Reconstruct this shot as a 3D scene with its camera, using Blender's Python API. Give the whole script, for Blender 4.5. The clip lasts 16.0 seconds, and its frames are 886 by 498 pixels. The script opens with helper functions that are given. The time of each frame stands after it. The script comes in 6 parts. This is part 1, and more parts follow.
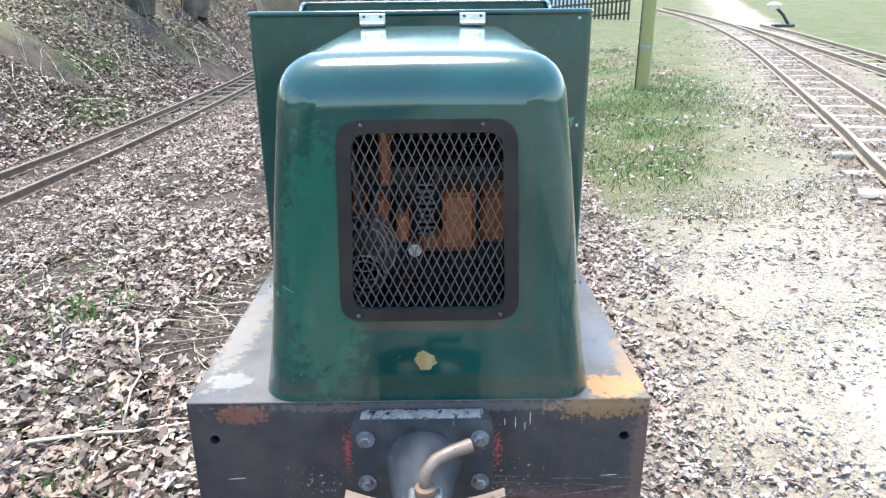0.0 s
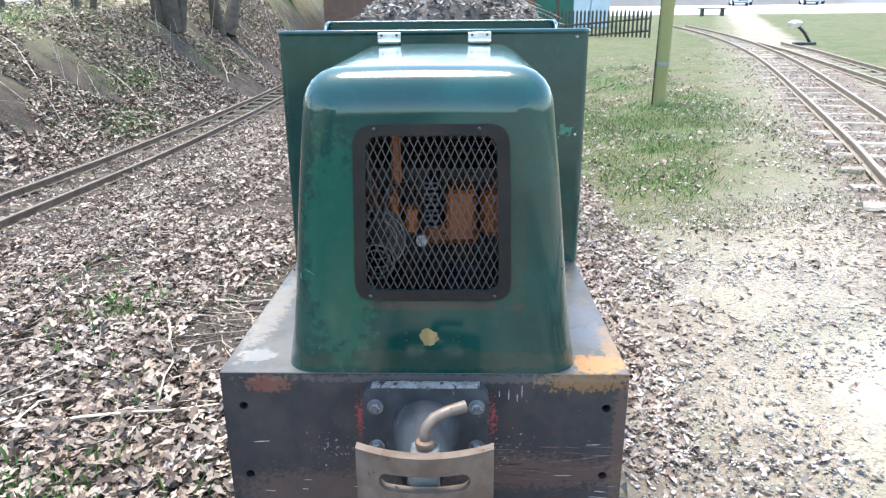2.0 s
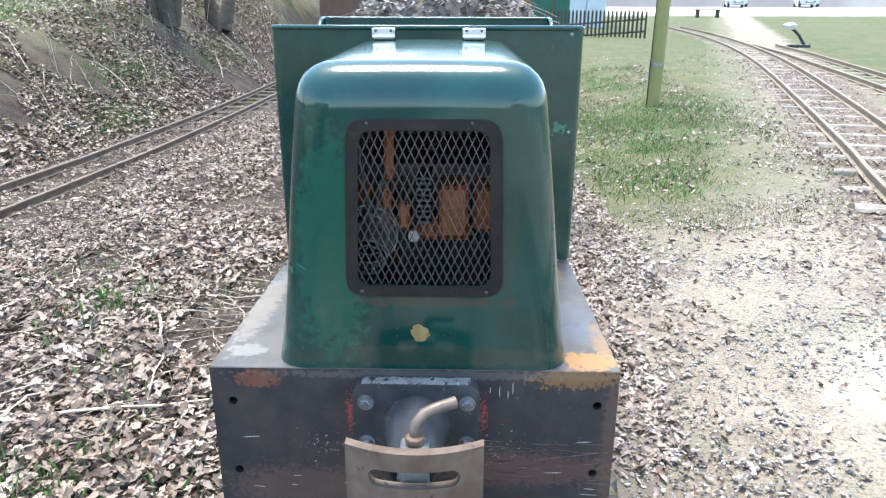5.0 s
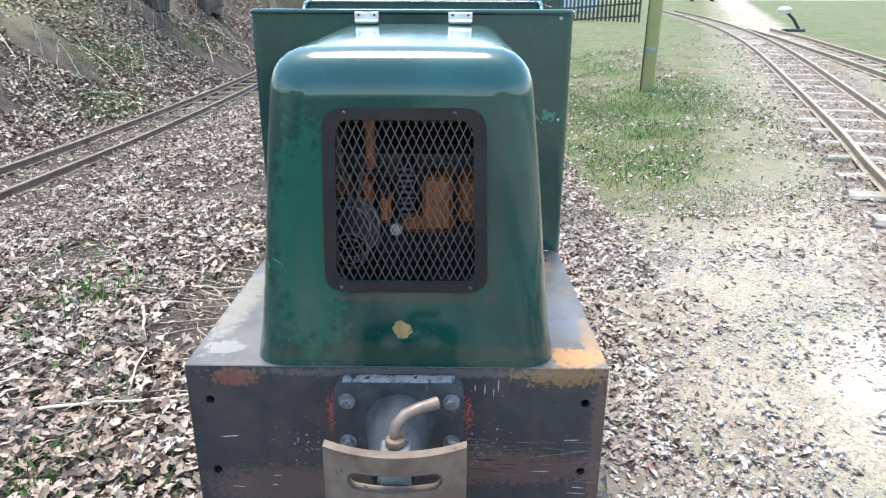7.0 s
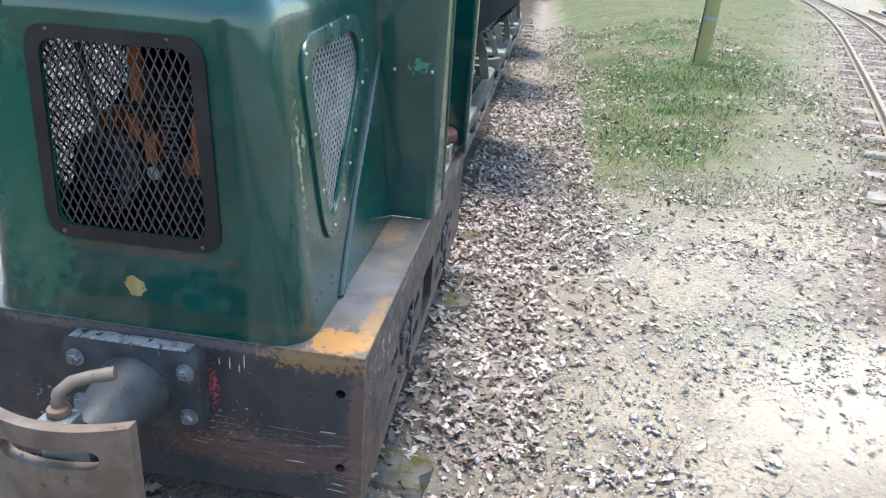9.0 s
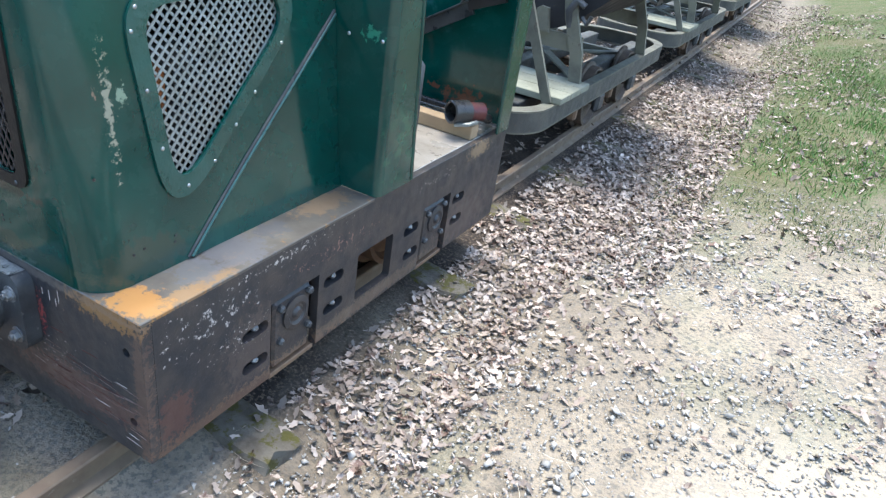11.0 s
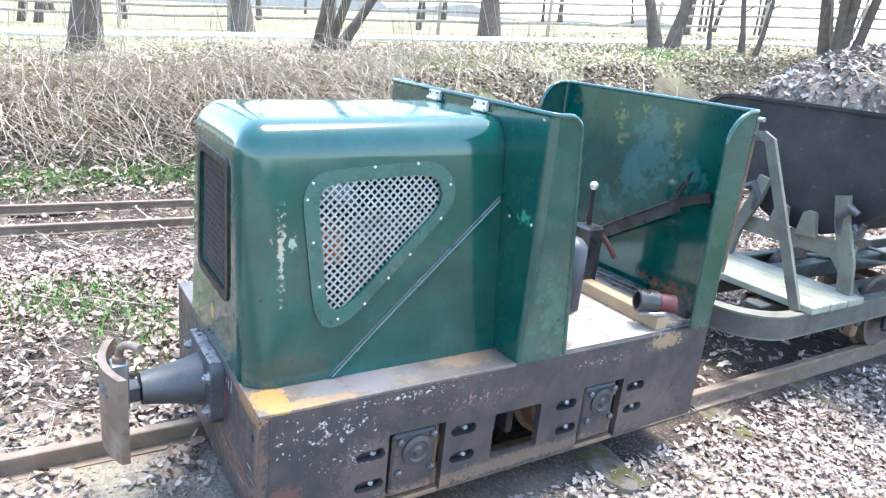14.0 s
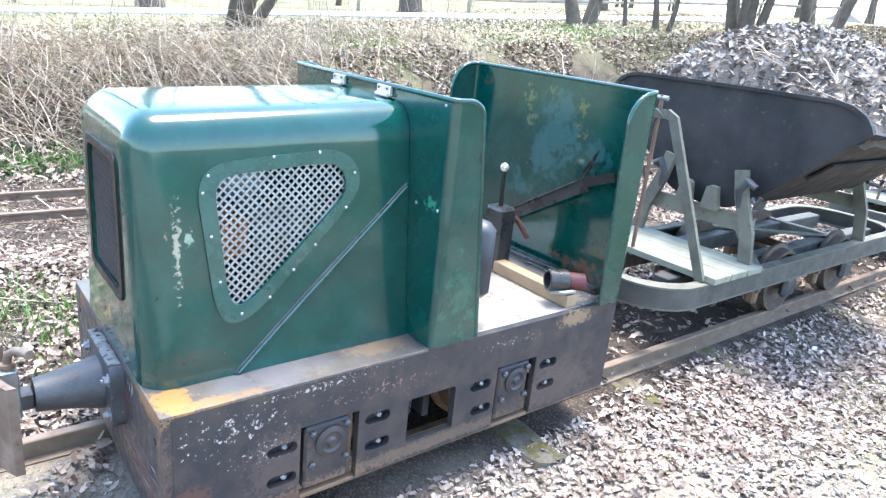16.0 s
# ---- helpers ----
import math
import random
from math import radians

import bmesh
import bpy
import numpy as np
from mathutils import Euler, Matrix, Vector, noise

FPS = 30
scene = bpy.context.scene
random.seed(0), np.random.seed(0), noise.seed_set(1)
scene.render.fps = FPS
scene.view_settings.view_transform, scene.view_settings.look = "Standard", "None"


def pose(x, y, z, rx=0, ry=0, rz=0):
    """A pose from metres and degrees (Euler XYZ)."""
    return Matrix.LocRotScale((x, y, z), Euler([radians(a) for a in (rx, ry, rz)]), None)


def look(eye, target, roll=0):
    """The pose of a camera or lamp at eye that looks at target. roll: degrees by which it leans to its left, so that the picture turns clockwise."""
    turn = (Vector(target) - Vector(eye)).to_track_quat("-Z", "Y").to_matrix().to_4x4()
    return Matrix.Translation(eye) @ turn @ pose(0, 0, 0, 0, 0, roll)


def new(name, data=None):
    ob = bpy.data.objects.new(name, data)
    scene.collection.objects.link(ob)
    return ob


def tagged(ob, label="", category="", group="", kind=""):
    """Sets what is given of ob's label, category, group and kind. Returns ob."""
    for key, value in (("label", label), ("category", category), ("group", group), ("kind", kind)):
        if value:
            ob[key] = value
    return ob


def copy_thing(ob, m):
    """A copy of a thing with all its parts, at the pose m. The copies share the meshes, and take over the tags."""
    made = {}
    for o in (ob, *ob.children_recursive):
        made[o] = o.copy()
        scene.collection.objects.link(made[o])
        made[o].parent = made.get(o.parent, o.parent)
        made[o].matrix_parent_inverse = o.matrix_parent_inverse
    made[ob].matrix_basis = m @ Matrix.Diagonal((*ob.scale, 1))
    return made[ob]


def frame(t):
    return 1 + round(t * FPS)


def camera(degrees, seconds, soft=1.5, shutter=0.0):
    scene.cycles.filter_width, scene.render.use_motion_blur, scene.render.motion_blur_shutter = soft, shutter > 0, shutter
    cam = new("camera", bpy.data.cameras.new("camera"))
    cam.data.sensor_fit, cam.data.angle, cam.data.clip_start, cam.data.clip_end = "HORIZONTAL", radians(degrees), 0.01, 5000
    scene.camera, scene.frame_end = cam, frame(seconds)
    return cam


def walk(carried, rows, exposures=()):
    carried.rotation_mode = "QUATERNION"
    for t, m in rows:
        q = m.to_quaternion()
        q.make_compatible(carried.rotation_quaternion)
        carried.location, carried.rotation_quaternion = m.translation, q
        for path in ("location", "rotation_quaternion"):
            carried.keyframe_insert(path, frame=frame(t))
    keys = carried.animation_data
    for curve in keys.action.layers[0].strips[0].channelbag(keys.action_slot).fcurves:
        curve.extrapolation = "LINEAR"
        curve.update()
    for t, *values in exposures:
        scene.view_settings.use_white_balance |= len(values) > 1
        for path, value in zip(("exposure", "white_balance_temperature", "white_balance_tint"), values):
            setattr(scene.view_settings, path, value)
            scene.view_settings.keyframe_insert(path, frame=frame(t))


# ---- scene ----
cam = camera(66.5, 16.0, soft=1.3)
PATH = [
    (0, (0.055, -1.355, 1.473), (0.062, 0.534, 0.814), -0.6),
    (0.5, (0.093, -1.479, 1.482), (0.099, 0.43, 0.886), -0.0),
    (1, (0.102, -1.543, 1.48), (0.092, 0.369, 0.896), 0.4),
    (1.5, (0.099, -1.558, 1.483), (0.05, 0.351, 0.889), -0.5),
    (2, (0.101, -1.572, 1.479), (0.046, 0.331, 0.864), -0.5),
    (2.5, (0.1, -1.564, 1.474), (0.045, 0.333, 0.84), -0.3),
    (3, (0.107, -1.553, 1.472), (0.069, 0.339, 0.826), 0.1),
    (3.5, (0.101, -1.554, 1.479), (0.076, 0.346, 0.855), 0.4),
    (4, (0.095, -1.554, 1.473), (0.067, 0.349, 0.858), 0.3),
    (4.2, (0.099, -1.556, 1.466), (0.064, 0.346, 0.848), 0.3),
    (6.5, (0.113, -1.583, 1.482), (0.077, 0.319, 0.862), 0.1),
    (7, (0.133, -1.505, 1.471), (0.113, 0.383, 0.812), 0.2),
    (7.5, (0.178, -1.336, 1.469), (0.272, 0.526, 0.746), -1.7),
    (8, (0.251, -1.253, 1.471), (0.451, 0.582, 0.701), 0.1),
    (8.5, (0.479, -1.233, 1.427), (0.545, 0.615, 0.663), 3.0),
    (8.7, (0.626, -1.241, 1.43), (0.585, 0.605, 0.662), 3.8),
    (10.8, (1.502, -0.817, 1.506), (0.711, 0.764, 0.569), 7.0),
    (11, (1.569, -0.771, 1.566), (0.834, 0.816, 0.597), 9.4),
    (11.5, (1.776, -0.715, 1.523), (0.879, 0.796, 0.568), 7.5),
    (12, (1.912, -0.668, 1.617), (0.691, 0.639, 0.721), 5.2),
    (12.5, (2.063, -0.635, 1.645), (0.683, 0.531, 0.788), 8.4),
    (13, (2.105, -0.595, 1.685), (0.719, 0.67, 0.993), 7.3),
    (13.5, (2.082, -0.577, 1.667), (0.68, 0.697, 1.028), 5.9),
    (14, (2.133, -0.506, 1.662), (0.534, 0.541, 1.072), 6.0),
    (14.5, (2.16, -0.45, 1.682), (0.554, 0.547, 1.028), 5.4),
    (15, (2.145, -0.47, 1.677), (0.58, 0.592, 1.026), 5.4),
    (15.5, (2.145, -0.466, 1.68), (0.62, 0.659, 1.042), 5.5),
    (16, (2.16, -0.434, 1.697), (0.696, 0.773, 1.064), 6.0),
]
walk(cam, [(t, look(eye, target, roll)) for t, eye, target, roll in PATH], exposures=[(0.0, 2.42, 6500, 5), (1.5, 2.32, 6500, 5), (4.2, 2.26, 6500, 5), (8.0, 2.13, 6500, 4), (8.7, 2.04, 6500, 4), (11.5, 2.14, 6500, 4), (12.5, 2.56, 6400, 6), (13.0, 2.82, 6400, 8), (13.5, 2.9, 6400, 8), (14.0, 2.92, 6400, 8), (15.0, 2.9, 6400, 8), (16.0, 2.94, 6400, 8)])

# ---- light ----
SUN_DIR = Vector((-0.08, 0.2, 1.0)).normalized()      # towards the sun
world = bpy.data.worlds.new("sky")
scene.world = world
world.use_nodes = True
wn = world.node_tree
wn.nodes.clear()
sky = wn.nodes.new("ShaderNodeTexSky")
sky.sky_type = "NISHITA"
sky.sun_disc = False
sky.sun_elevation = math.asin(SUN_DIR.z)
sky.sun_rotation = math.atan2(SUN_DIR.x, SUN_DIR.y)
sky.dust_density = 1.3
sky.air_density = 1.2
sky.ozone_density = 2.5
bg = wn.nodes.new("ShaderNodeBackground")
bg.inputs["Strength"].default_value = 0.135
wout = wn.nodes.new("ShaderNodeOutputWorld")
wn.links.new(sky.outputs[0], bg.inputs["Color"])
wn.links.new(bg.outputs[0], wout.inputs["Surface"])
sun = new("sun", bpy.data.lights.new("sun", "SUN"))
sun.data.energy = 1.5
sun.data.angle = radians(24)
sun.data.color = (1.0, 0.95, 0.87)
sun.matrix_world = look((0, 0, 30), Vector((0, 0, 30)) - SUN_DIR)

# ---- materials ----
def material(name, colour, second=None, third=None, rough=0.6, metal=0.0, scale=4.0, fine=60.0, bump=0.2, spots=0.6, spec=0.5, coat=0.0, mix=(0.4, 0.65), rand=0.0, dist=0.01):
    """A surface in two or three colours: broad patches of the second, small flecks of the third, fine relief."""
    m = bpy.data.materials.new(name)
    m.use_nodes = True
    nt = m.node_tree
    n, l = nt.nodes, nt.links
    b = n["Principled BSDF"]
    b.inputs["Roughness"].default_value = rough
    b.inputs["Metallic"].default_value = metal
    b.inputs["Specular IOR Level"].default_value = spec
    b.inputs["Coat Weight"].default_value = coat
    b.inputs["Coat Roughness"].default_value = 0.06
    tc = n.new("ShaderNodeTexCoord")

    def noise_ramp(sc, lo, hi, detail=6.0, rough_=0.6):
        t = n.new("ShaderNodeTexNoise")
        t.inputs["Scale"].default_value = sc
        t.inputs["Detail"].default_value = detail
        t.inputs["Roughness"].default_value = rough_
        l.new(tc.outputs["Object"], t.inputs["Vector"])
        r = n.new("ShaderNodeMapRange")
        r.inputs["From Min"].default_value = lo
        r.inputs["From Max"].default_value = hi
        l.new(t.outputs["Fac"], r.inputs["Value"])
        return t, r

    second = second or tuple(c * 0.7 for c in colour)
    _, r1 = noise_ramp(scale, mix[0], mix[1])
    mixer = n.new("ShaderNodeMix")
    mixer.data_type = "RGBA"
    mixer.inputs["A"].default_value = (*colour, 1)
    mixer.inputs["B"].default_value = (*second, 1)
    l.new(r1.outputs[0], mixer.inputs["Factor"])
    out = mixer.outputs["Result"]
    if third:
        _, r2 = noise_ramp(fine * 0.35, spots, spots + 0.06, 8.0, 0.7)
        m2 = n.new("ShaderNodeMix")
        m2.data_type = "RGBA"
        l.new(out, m2.inputs["A"])
        m2.inputs["B"].default_value = (*third, 1)
        l.new(r2.outputs[0], m2.inputs["Factor"])
        out = m2.outputs["Result"]
    if rand:
        oi = n.new("ShaderNodeObjectInfo")
        gi = n.new("ShaderNodeNewGeometry")
        add = n.new("ShaderNodeMath")
        add.operation = "ADD"
        l.new(oi.outputs["Random"], add.inputs[0])
        l.new(gi.outputs["Random Per Island"], add.inputs[1])
        fr = n.new("ShaderNodeMath")
        fr.operation = "FRACT"
        l.new(add.outputs[0], fr.inputs[0])
        mr = n.new("ShaderNodeMapRange")
        mr.inputs["To Min"].default_value = 1 - rand
        mr.inputs["To Max"].default_value = 1 + rand
        l.new(fr.outputs[0], mr.inputs["Value"])
        hs = n.new("ShaderNodeHueSaturation")
        l.new(mr.outputs[0], hs.inputs["Value"])
        l.new(out, hs.inputs["Color"])
        out = hs.outputs["Color"]
    l.new(out, b.inputs["Base Color"])
    tf, r3 = noise_ramp(fine * 0.2, 0.3, 0.7)
    r3.inputs["To Min"].default_value = max(0.02, rough - 0.12)
    r3.inputs["To Max"].default_value = min(1.0, rough + 0.15)
    l.new(r3.outputs[0], b.inputs["Roughness"])
    if bump:
        tb, _ = noise_ramp(fine, 0, 1, 5.0)
        bp = n.new("ShaderNodeBump")
        bp.inputs["Strength"].default_value = bump
        bp.inputs["Distance"].default_value = dist
        l.new(tb.outputs["Fac"], bp.inputs["Height"])
        l.new(bp.outputs[0], b.inputs["Normal"])
    return m


GREEN = material("green_paint", (0.0006, 0.037, 0.03), (0.001, 0.052, 0.042), (0.004, 0.072, 0.06), rough=0.24, scale=5, fine=50, bump=0.12, spots=0.66, coat=1.0, spec=0.05, dist=0.004)
BLACKPAINT = material("worn_black_paint", (0.021, 0.023, 0.029), (0.05, 0.042, 0.04), (0.15, 0.105, 0.085), rough=0.42, scale=9, fine=110, bump=0.25, spots=0.66, dist=0.003)
DECKSTEEL = material("worn_deck_steel", (0.135, 0.122, 0.108), (0.09, 0.08, 0.074), (0.24, 0.14, 0.065), rough=0.45, metal=0.3, scale=6, fine=40, bump=0.1, spots=0.6, dist=0.002)
GRILLEBLACK = material("dark_grille_steel", (0.012, 0.011, 0.011), (0.024, 0.018, 0.015), (0.06, 0.035, 0.025), rough=0.45, scale=9, spots=0.68, spec=0.3)
MESHSTEEL = material("galvanised_mesh", (0.3, 0.32, 0.32), (0.22, 0.235, 0.235), rough=0.38, metal=0.6, scale=20)
RUST = material("rusty_steel", (0.14, 0.085, 0.055), (0.2, 0.12, 0.07), (0.3, 0.22, 0.16), rough=0.7, scale=9, fine=80, bump=0.3, spots=0.62, dist=0.004)
RAILSTEEL = material("rail_steel", (0.15, 0.105, 0.075), (0.21, 0.155, 0.11), (0.35, 0.3, 0.24), rough=0.55, metal=0.2, scale=8, fine=60, bump=0.2, spots=0.64, dist=0.003)
CASTIRON = material("cast_iron", (0.045, 0.048, 0.054), (0.085, 0.088, 0.095), (0.17, 0.17, 0.17), rough=0.5, metal=0.4, scale=12, fine=120, bump=0.4, spots=0.62, dist=0.003)
WORNSTEEL = material("worn_brown_steel", (0.125, 0.086, 0.064), (0.2, 0.155, 0.125), (0.075, 0.045, 0.035), rough=0.5, metal=0.25, scale=12, fine=80, bump=0.3, spots=0.6, dist=0.003)
ZINC = material("zinc_bolt", (0.5, 0.52, 0.54), (0.35, 0.36, 0.37), rough=0.35, metal=0.9, scale=30)
STEELBOLT = material("dull_steel_bolt", (0.3, 0.31, 0.33), (0.16, 0.155, 0.155), (0.5, 0.5, 0.52), rough=0.4, metal=0.7, scale=40, fine=150, spots=0.62)
HINGESTEEL = material("hinge_zinc", (0.62, 0.62, 0.6), (0.5, 0.5, 0.47), rough=0.35, metal=0.6, scale=30)
ENGINEORANGE = material("orange_engine_paint", (0.42, 0.12, 0.03), (0.3, 0.08, 0.02), (0.1, 0.05, 0.03), rough=0.5, scale=14)
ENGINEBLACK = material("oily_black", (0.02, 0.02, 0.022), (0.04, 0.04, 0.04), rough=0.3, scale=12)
WOOD = material("weathered_board", (0.27, 0.27, 0.21), (0.2, 0.2, 0.155), (0.13, 0.13, 0.1), rough=0.8, scale=5, fine=90, bump=0.4, rand=0.12)
NEWWOOD = material("sawn_timber", (0.36, 0.25, 0.15), (0.28, 0.19, 0.115), rough=0.7, scale=8)
TUBBLACK = material("skip_black", (0.016, 0.015, 0.017), (0.034, 0.031, 0.032), (0.085, 0.055, 0.035), rough=0.6, scale=3.5, fine=40, bump=0.25, spots=0.63, spec=0.3, dist=0.004)
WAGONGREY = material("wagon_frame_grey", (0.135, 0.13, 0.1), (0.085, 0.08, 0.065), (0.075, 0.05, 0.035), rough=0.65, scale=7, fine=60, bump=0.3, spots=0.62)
FLOORSTEEL = material("cab_floor_steel", (0.4, 0.36, 0.32), (0.3, 0.26, 0.22), (0.25, 0.16, 0.1), rough=0.3, metal=0.4, scale=5, spots=0.64)
SLEEPERMAT = material("mossy_sleeper", (0.13, 0.112, 0.09), (0.055, 0.044, 0.034), (0.07, 0.062, 0.012), rough=0.9, scale=9, fine=50, bump=0.7, spots=0.5)
BARK = material("bark", (0.115, 0.092, 0.07), (0.07, 0.056, 0.042), (0.13, 0.14, 0.08), rough=0.9, scale=6, fine=50, bump=0.6, spots=0.64)
TWIG = material("dry_twig", (0.5, 0.42, 0.33), (0.26, 0.19, 0.135), rough=0.8, scale=9, rand=0.5)
LEAF = material("dry_leaf", (0.2, 0.142, 0.105), (0.37, 0.3, 0.25), (0.085, 0.05, 0.036), rough=0.65, scale=5, fine=40, bump=0.15, spots=0.52, rand=0.75)
# paler copy of the dry leaf, the plateau's sunlight put into its colour
BANKLEAF = material("dry_leaf_painted_sun", (0.31, 0.25, 0.18), (0.48, 0.42, 0.33), (0.13, 0.08, 0.055), rough=0.65, scale=3, fine=30, bump=0.1, spots=0.53, rand=0.65)
PINKLEAF = material("pale_pinkish_leaf", (0.25, 0.19, 0.155), (0.42, 0.35, 0.31), (0.11, 0.065, 0.05), rough=0.65, scale=5, fine=40, bump=0.15, spots=0.53, rand=0.6)
GRASS = material("grass", (0.062, 0.12, 0.027), (0.115, 0.145, 0.045), rough=0.7, scale=2, rand=0.3)
GRAVEL = material("gravel_stone", (0.3, 0.275, 0.25), (0.44, 0.41, 0.38), (0.2, 0.155, 0.13), rough=0.85, scale=8, rand=0.4)

GREEN.node_tree.nodes["Principled BSDF"].inputs["Coat IOR"].default_value = 1.6
GREEN.node_tree.nodes["Principled BSDF"].inputs["Coat Roughness"].default_value = 0.1


def stain(mat, centre, radius, colour, ragged=0.6, scale=30.0, most=1.0, thin=0.0):
    """Adds a ragged stain round a place in the world; radius in x, y, z."""
    nt = mat.node_tree
    n, l = nt.nodes, nt.links
    b = n["Principled BSDF"]
    old = b.inputs["Base Color"].links[0].from_socket
    g = n.new("ShaderNodeNewGeometry")
    sub = n.new("ShaderNodeVectorMath")
    sub.operation = "SUBTRACT"
    l.new(g.outputs["Position"], sub.inputs[0])
    sub.inputs[1].default_value = centre
    div = n.new("ShaderNodeVectorMath")
    div.operation = "DIVIDE"
    l.new(sub.outputs[0], div.inputs[0])
    div.inputs[1].default_value = radius
    ln = n.new("ShaderNodeVectorMath")
    ln.operation = "LENGTH"
    l.new(div.outputs[0], ln.inputs[0])
    t = n.new("ShaderNodeTexNoise")
    t.inputs["Scale"].default_value = scale
    t.inputs["Detail"].default_value = 7
    t.inputs["Roughness"].default_value = 0.7
    l.new(g.outputs["Position"], t.inputs["Vector"])
    k = n.new("ShaderNodeMath")
    k.operation = "MULTIPLY_ADD"
    l.new(t.outputs["Fac"], k.inputs[0])
    k.inputs[1].default_value = ragged * 4
    l.new(ln.outputs["Value"], k.inputs[2])
    r = n.new("ShaderNodeMapRange")
    r.inputs["From Min"].default_value = 1.0 + ragged * 2 + 0.1 - thin
    r.inputs["From Max"].default_value = 1.0 + ragged * 2 - 0.15 - thin
    r.inputs["To Max"].default_value = most
    l.new(k.outputs[0], r.inputs["Value"])
    m = n.new("ShaderNodeMix")
    m.data_type = "RGBA"
    l.new(r.outputs[0], m.inputs["Factor"])
    l.new(old, m.inputs["A"])
    m.inputs["B"].default_value = (*colour, 1)
    l.new(m.outputs["Result"], b.inputs["Base Color"])


for c, r, col, mx in (((0.465, 0.055, 0.63), (0.07, 0.055, 0.03), (0.46, 0.22, 0.06), 0.9), ((0.515, 0.15, 0.63), (0.025, 0.16, 0.03), (0.36, 0.2, 0.08), 0.6), ((0.45, 0.23, 0.63), (0.06, 0.06, 0.03), (0.12, 0.125, 0.14), 0.8),
                      ((0.445, 0.51, 0.63), (0.04, 0.06, 0.03), (0.09, 0.09, 0.1), 1), ((0.45, 0.36, 0.63), (0.08, 0.09, 0.03), (0.13, 0.13, 0.15), 0.8), ((0.44, 0.75, 0.63), (0.05, 0.12, 0.03), (0.26, 0.17, 0.1), 0.7),
                      ((-0.46, 0.1, 0.63), (0.05, 0.04, 0.03), (0.36, 0.34, 0.3), 0.5), ((-0.5, 0.4, 0.63), (0.04, 0.3, 0.03), (0.3, 0.25, 0.2), 0.6)):
    stain(DECKSTEEL, c, r, col, 0.8, 40, mx * 0.85)
for c, r, col, mx in (((0.43, 0, 0.612), (0.12, 0.03, 0.03), (0.4, 0.2, 0.06), 0.9), ((-0.41, 0, 0.6), (0.06, 0.03, 0.025), (0.3, 0.1, 0.05), 0.9), ((0.535, 0.08, 0.31), (0.03, 0.05, 0.07), (0.2, 0.07, 0.045), 0.6), ((0.535, 1.65, 0.598), (0.03, 0.09, 0.03), (0.42, 0.28, 0.16), 0.9),
                      ((0.535, 0.33, 0.22), (0.03, 0.4, 0.03), (0.2, 0.1, 0.06), 0.8), ((0.535, 0.35, 0.35), (0.03, 0.1, 0.12), (0.13, 0.09, 0.075), 0.7), ((0.535, 1.6, 0.3), (0.03, 0.2, 0.1), (0.13, 0.09, 0.075), 0.7), ((0.535, 0.9, 0.24), (0.03, 0.5, 0.025), (0.22, 0.15, 0.1), 0.7),
                      ((0.3, 0, 0.33), (0.25, 0.03, 0.05), (0.16, 0.08, 0.06), 0.8), ((-0.3, 0, 0.27), (0.2, 0.03, 0.06), (0.17, 0.1, 0.075), 0.7), ((0.52, 0.0, 0.4), (0.02, 0.03, 0.25), (0.18, 0.1, 0.07), 0.7), ((0.1, 0, 0.615), (0.5, 0.03, 0.012), (0.2, 0.17, 0.15), 0.6)):
    stain(BLACKPAINT, c, r, col, 1.0, 70, mx * 0.5)
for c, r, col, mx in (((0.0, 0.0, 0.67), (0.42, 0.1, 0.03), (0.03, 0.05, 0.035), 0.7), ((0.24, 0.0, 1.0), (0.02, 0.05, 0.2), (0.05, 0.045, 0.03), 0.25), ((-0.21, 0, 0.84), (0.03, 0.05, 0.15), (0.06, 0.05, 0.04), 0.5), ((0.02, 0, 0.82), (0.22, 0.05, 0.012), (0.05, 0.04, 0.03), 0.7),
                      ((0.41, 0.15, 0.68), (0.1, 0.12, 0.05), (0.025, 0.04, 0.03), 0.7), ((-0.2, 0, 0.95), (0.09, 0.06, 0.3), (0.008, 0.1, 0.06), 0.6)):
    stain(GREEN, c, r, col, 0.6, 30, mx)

# scattered chips: many small flecks that thin out from a middle; one broad painted reflection
for c, r, col, thin, sc in (((0.535, 0.22, 0.54), (0.03, 0.42, 0.13), (0.52, 0.48, 0.46), 1.92, 48), ((0.535, 0.3, 0.42), (0.03, 0.35, 0.12), (0.45, 0.4, 0.38), 2.05, 80), ((0.535, 0.5, 0.6), (0.03, 0.55, 0.04), (0.48, 0.43, 0.4), 1.9, 80), ((0.535, 0.7, 0.53), (0.03, 0.6, 0.1), (0.26, 0.14, 0.12), 1.95, 70),
                            ((0.535, 1.3, 0.57), (0.03, 0.5, 0.05), (0.4, 0.35, 0.33), 2.0, 75), ((0.2, 0, 0.4), (0.4, 0.03, 0.2), (0.4, 0.34, 0.33), 1.95, 90), ((-0.25, 0, 0.4), (0.3, 0.03, 0.2), (0.42, 0.3, 0.28), 1.95, 90),
                            ((-0.17, 0, 0.5), (0.02, 0.03, 0.1), (0.35, 0.06, 0.06), 1.3, 120), ((0.182, 0, 0.5), (0.02, 0.03, 0.1), (0.35, 0.06, 0.06), 1.3, 120)):
    stain(BLACKPAINT, c, r, col, 1.2, sc, 0.95, thin - (0.75 if c[0] > 0.5 else 0.62))
